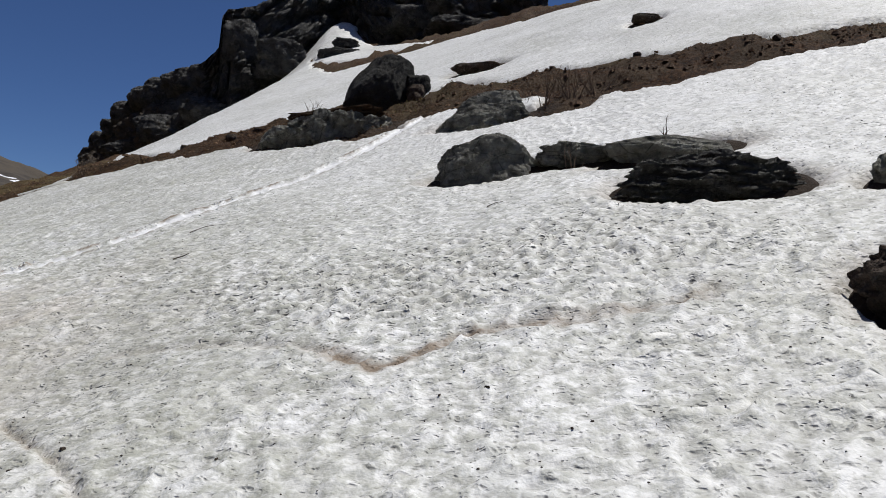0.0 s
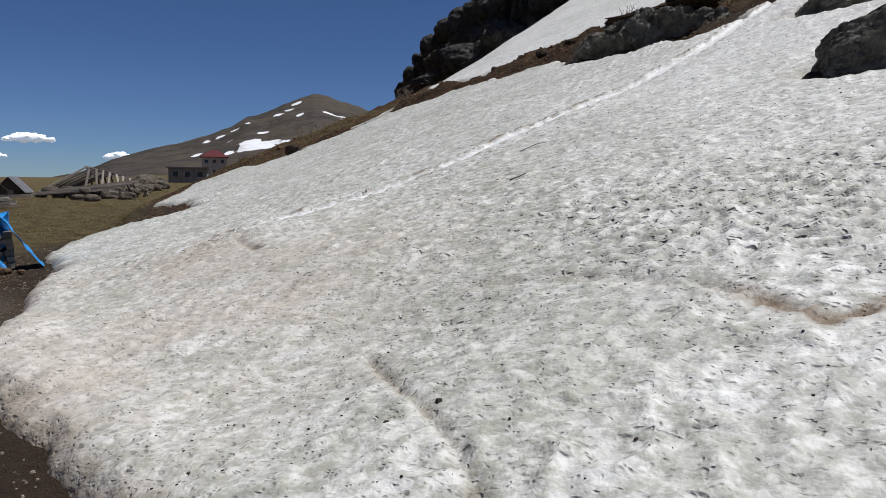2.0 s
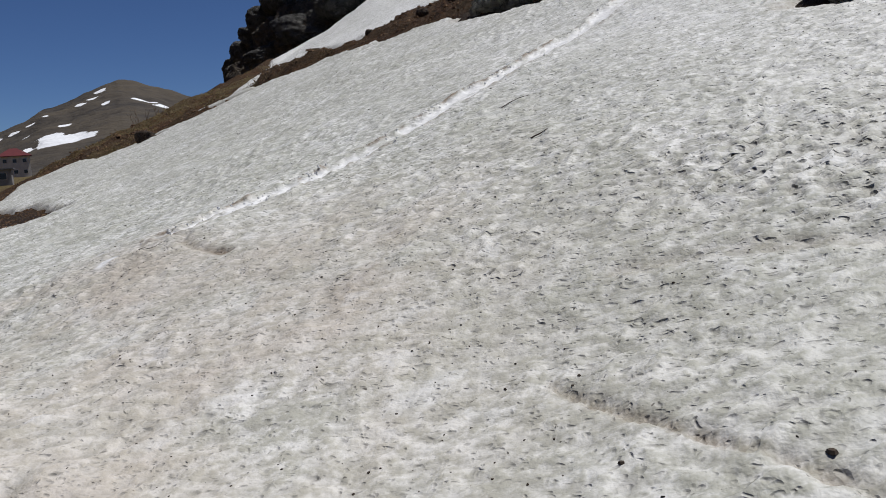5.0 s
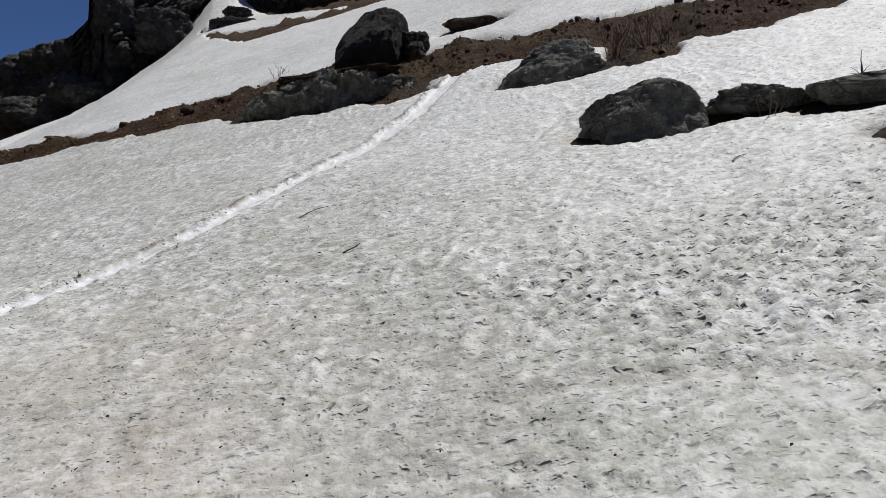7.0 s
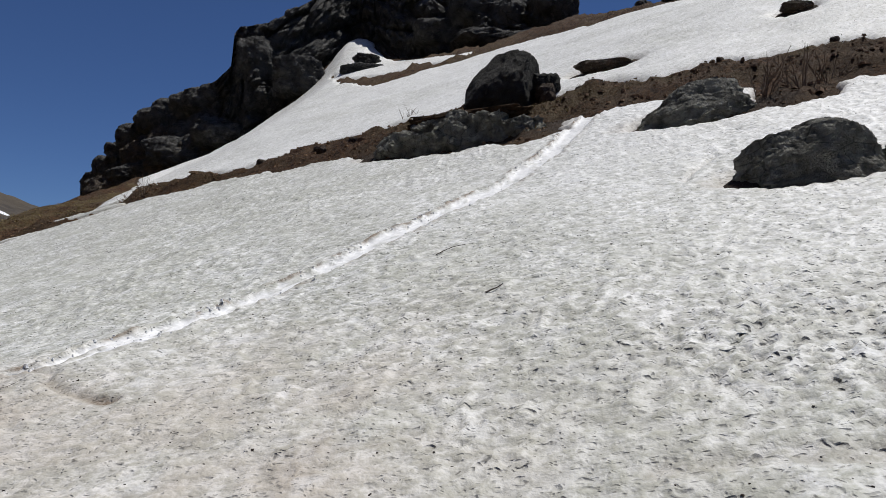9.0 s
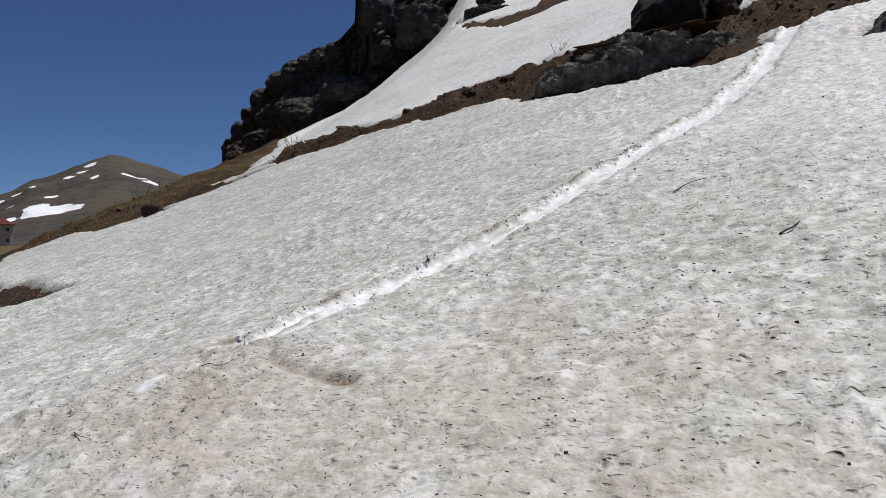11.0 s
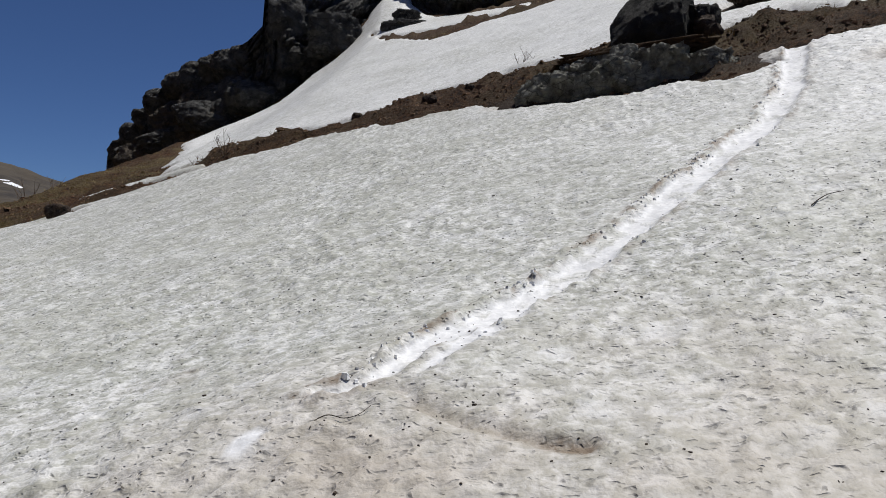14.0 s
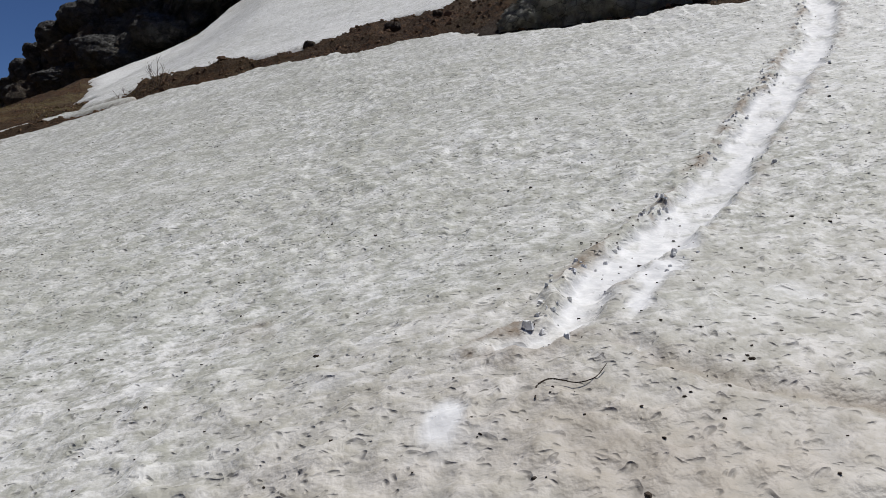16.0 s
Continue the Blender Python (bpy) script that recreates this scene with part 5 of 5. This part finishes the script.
tx, ty = spots_where(60000, (-7.8, 0, 8.2, 17.5), lambda x, y: (np.abs(track_shape(x, y)[0] - 0.05) < 0.09) & (x > -7.3) & (np.random.RandomState(5).uniform(0, 1, x.shape) < np.where(track_shape(x, y)[2] < 0, 0.35, 0.10) * step(layers(x * 3, y * 3, 98, 2), -0.2, 0.3)), 92)
spots, tall = with_heights(snow_height, tx, ty)
scatter("snow_crumbs", spots, 0.022, 0.9, SNOW, "grey snow crumbs thrown up beside the slide track", "snow", 93, tall)
tx, ty = spots_where(14000, (-7.8, 0, 8.2, 17.5), lambda x, y: (np.abs(track_shape(x, y)[0] - 0.06) < 0.07) & (track_shape(x, y)[2] < 0) & (x > -7.3) & (layers(x * 2.5, y * 2.5, 99, 2) > -0.05), 94)
spots, tall = with_heights(snow_height, tx, ty)
scatter("track_litter", spots, 0.011, 0.6, SPECK, "dark earth crumbs along the slide track", "litter", 95, tall)

# single stones on the bank
rng = random.Random(31)
for i, (x, y, s) in enumerate([(-0.05, 20.4, 0.30), (0.25, 20.2, 0.18), (-0.95, 20.6, 0.36), (-1.0, 20.0, 0.22), (2.6, 18.4, 0.09), (4.4, 17.0, 0.10), (6.9, 15.2, 0.11), (3.6, 17.2, 0.08), (5.9, 15.8, 0.09),
                               (-7.0, 23.2, 0.2), (-9.0, 24.6, 0.18), (-6.0, 22.6, 0.12)]):
    rock("bank_stone", (x, y, ground_at(x, y) + s * 0.35), (s, s * 0.8, s * 0.75), 600 + i, rng.uniform(0, 180), ROCK_BROWN, "dark brown stone on the earth bank", "stone", "stones on the bank", fine=3, boxy=0.4)


# ---- clouds over the horizon ----
def cloud(az, up, far, wide, tall, seed):
    x, y, z = far * math.sin(radians(az)), far * math.cos(radians(az)), far * math.tan(radians(up))
    bm = bmesh.new()
    rng = random.Random(seed)
    for i in range(9):
        k = rng.uniform(-1, 1)
        r = tall * (1.1 - 0.7 * abs(k)) * rng.uniform(0.6, 1.0)
        m = Matrix.Translation((k * wide, rng.uniform(-0.3, 0.3) * wide, r * 0.5)) @ Matrix.Diagonal((r * 2.0, r * 1.6, r * 0.8, 1))
        bmesh.ops.create_icosphere(bm, subdivisions=3, radius=1, matrix=m)
    for v in bm.verts:
        v.co += Vector((1, 1, 0.6)) * noise.noise(v.co / tall * 1.3) * tall * 0.5
    ob = new("cloud", as_mesh("cloud", bm, CLOUD, True))
    ob.matrix_world = pose(x, y, z, 0, 0, -az)
    return tagged(ob, "small white fair-weather cloud low in the sky", "cloud", "clouds over the horizon")


cloud(-56.2, 2.45, 3900, 72, 25, 1)
cloud(-52.8, 2.45, 3900, 90, 32, 2)
cloud(-47.2, 1.4, 4200, 55, 28, 3)
cloud(-55.0, 1.3, 4300, 60, 22, 4)
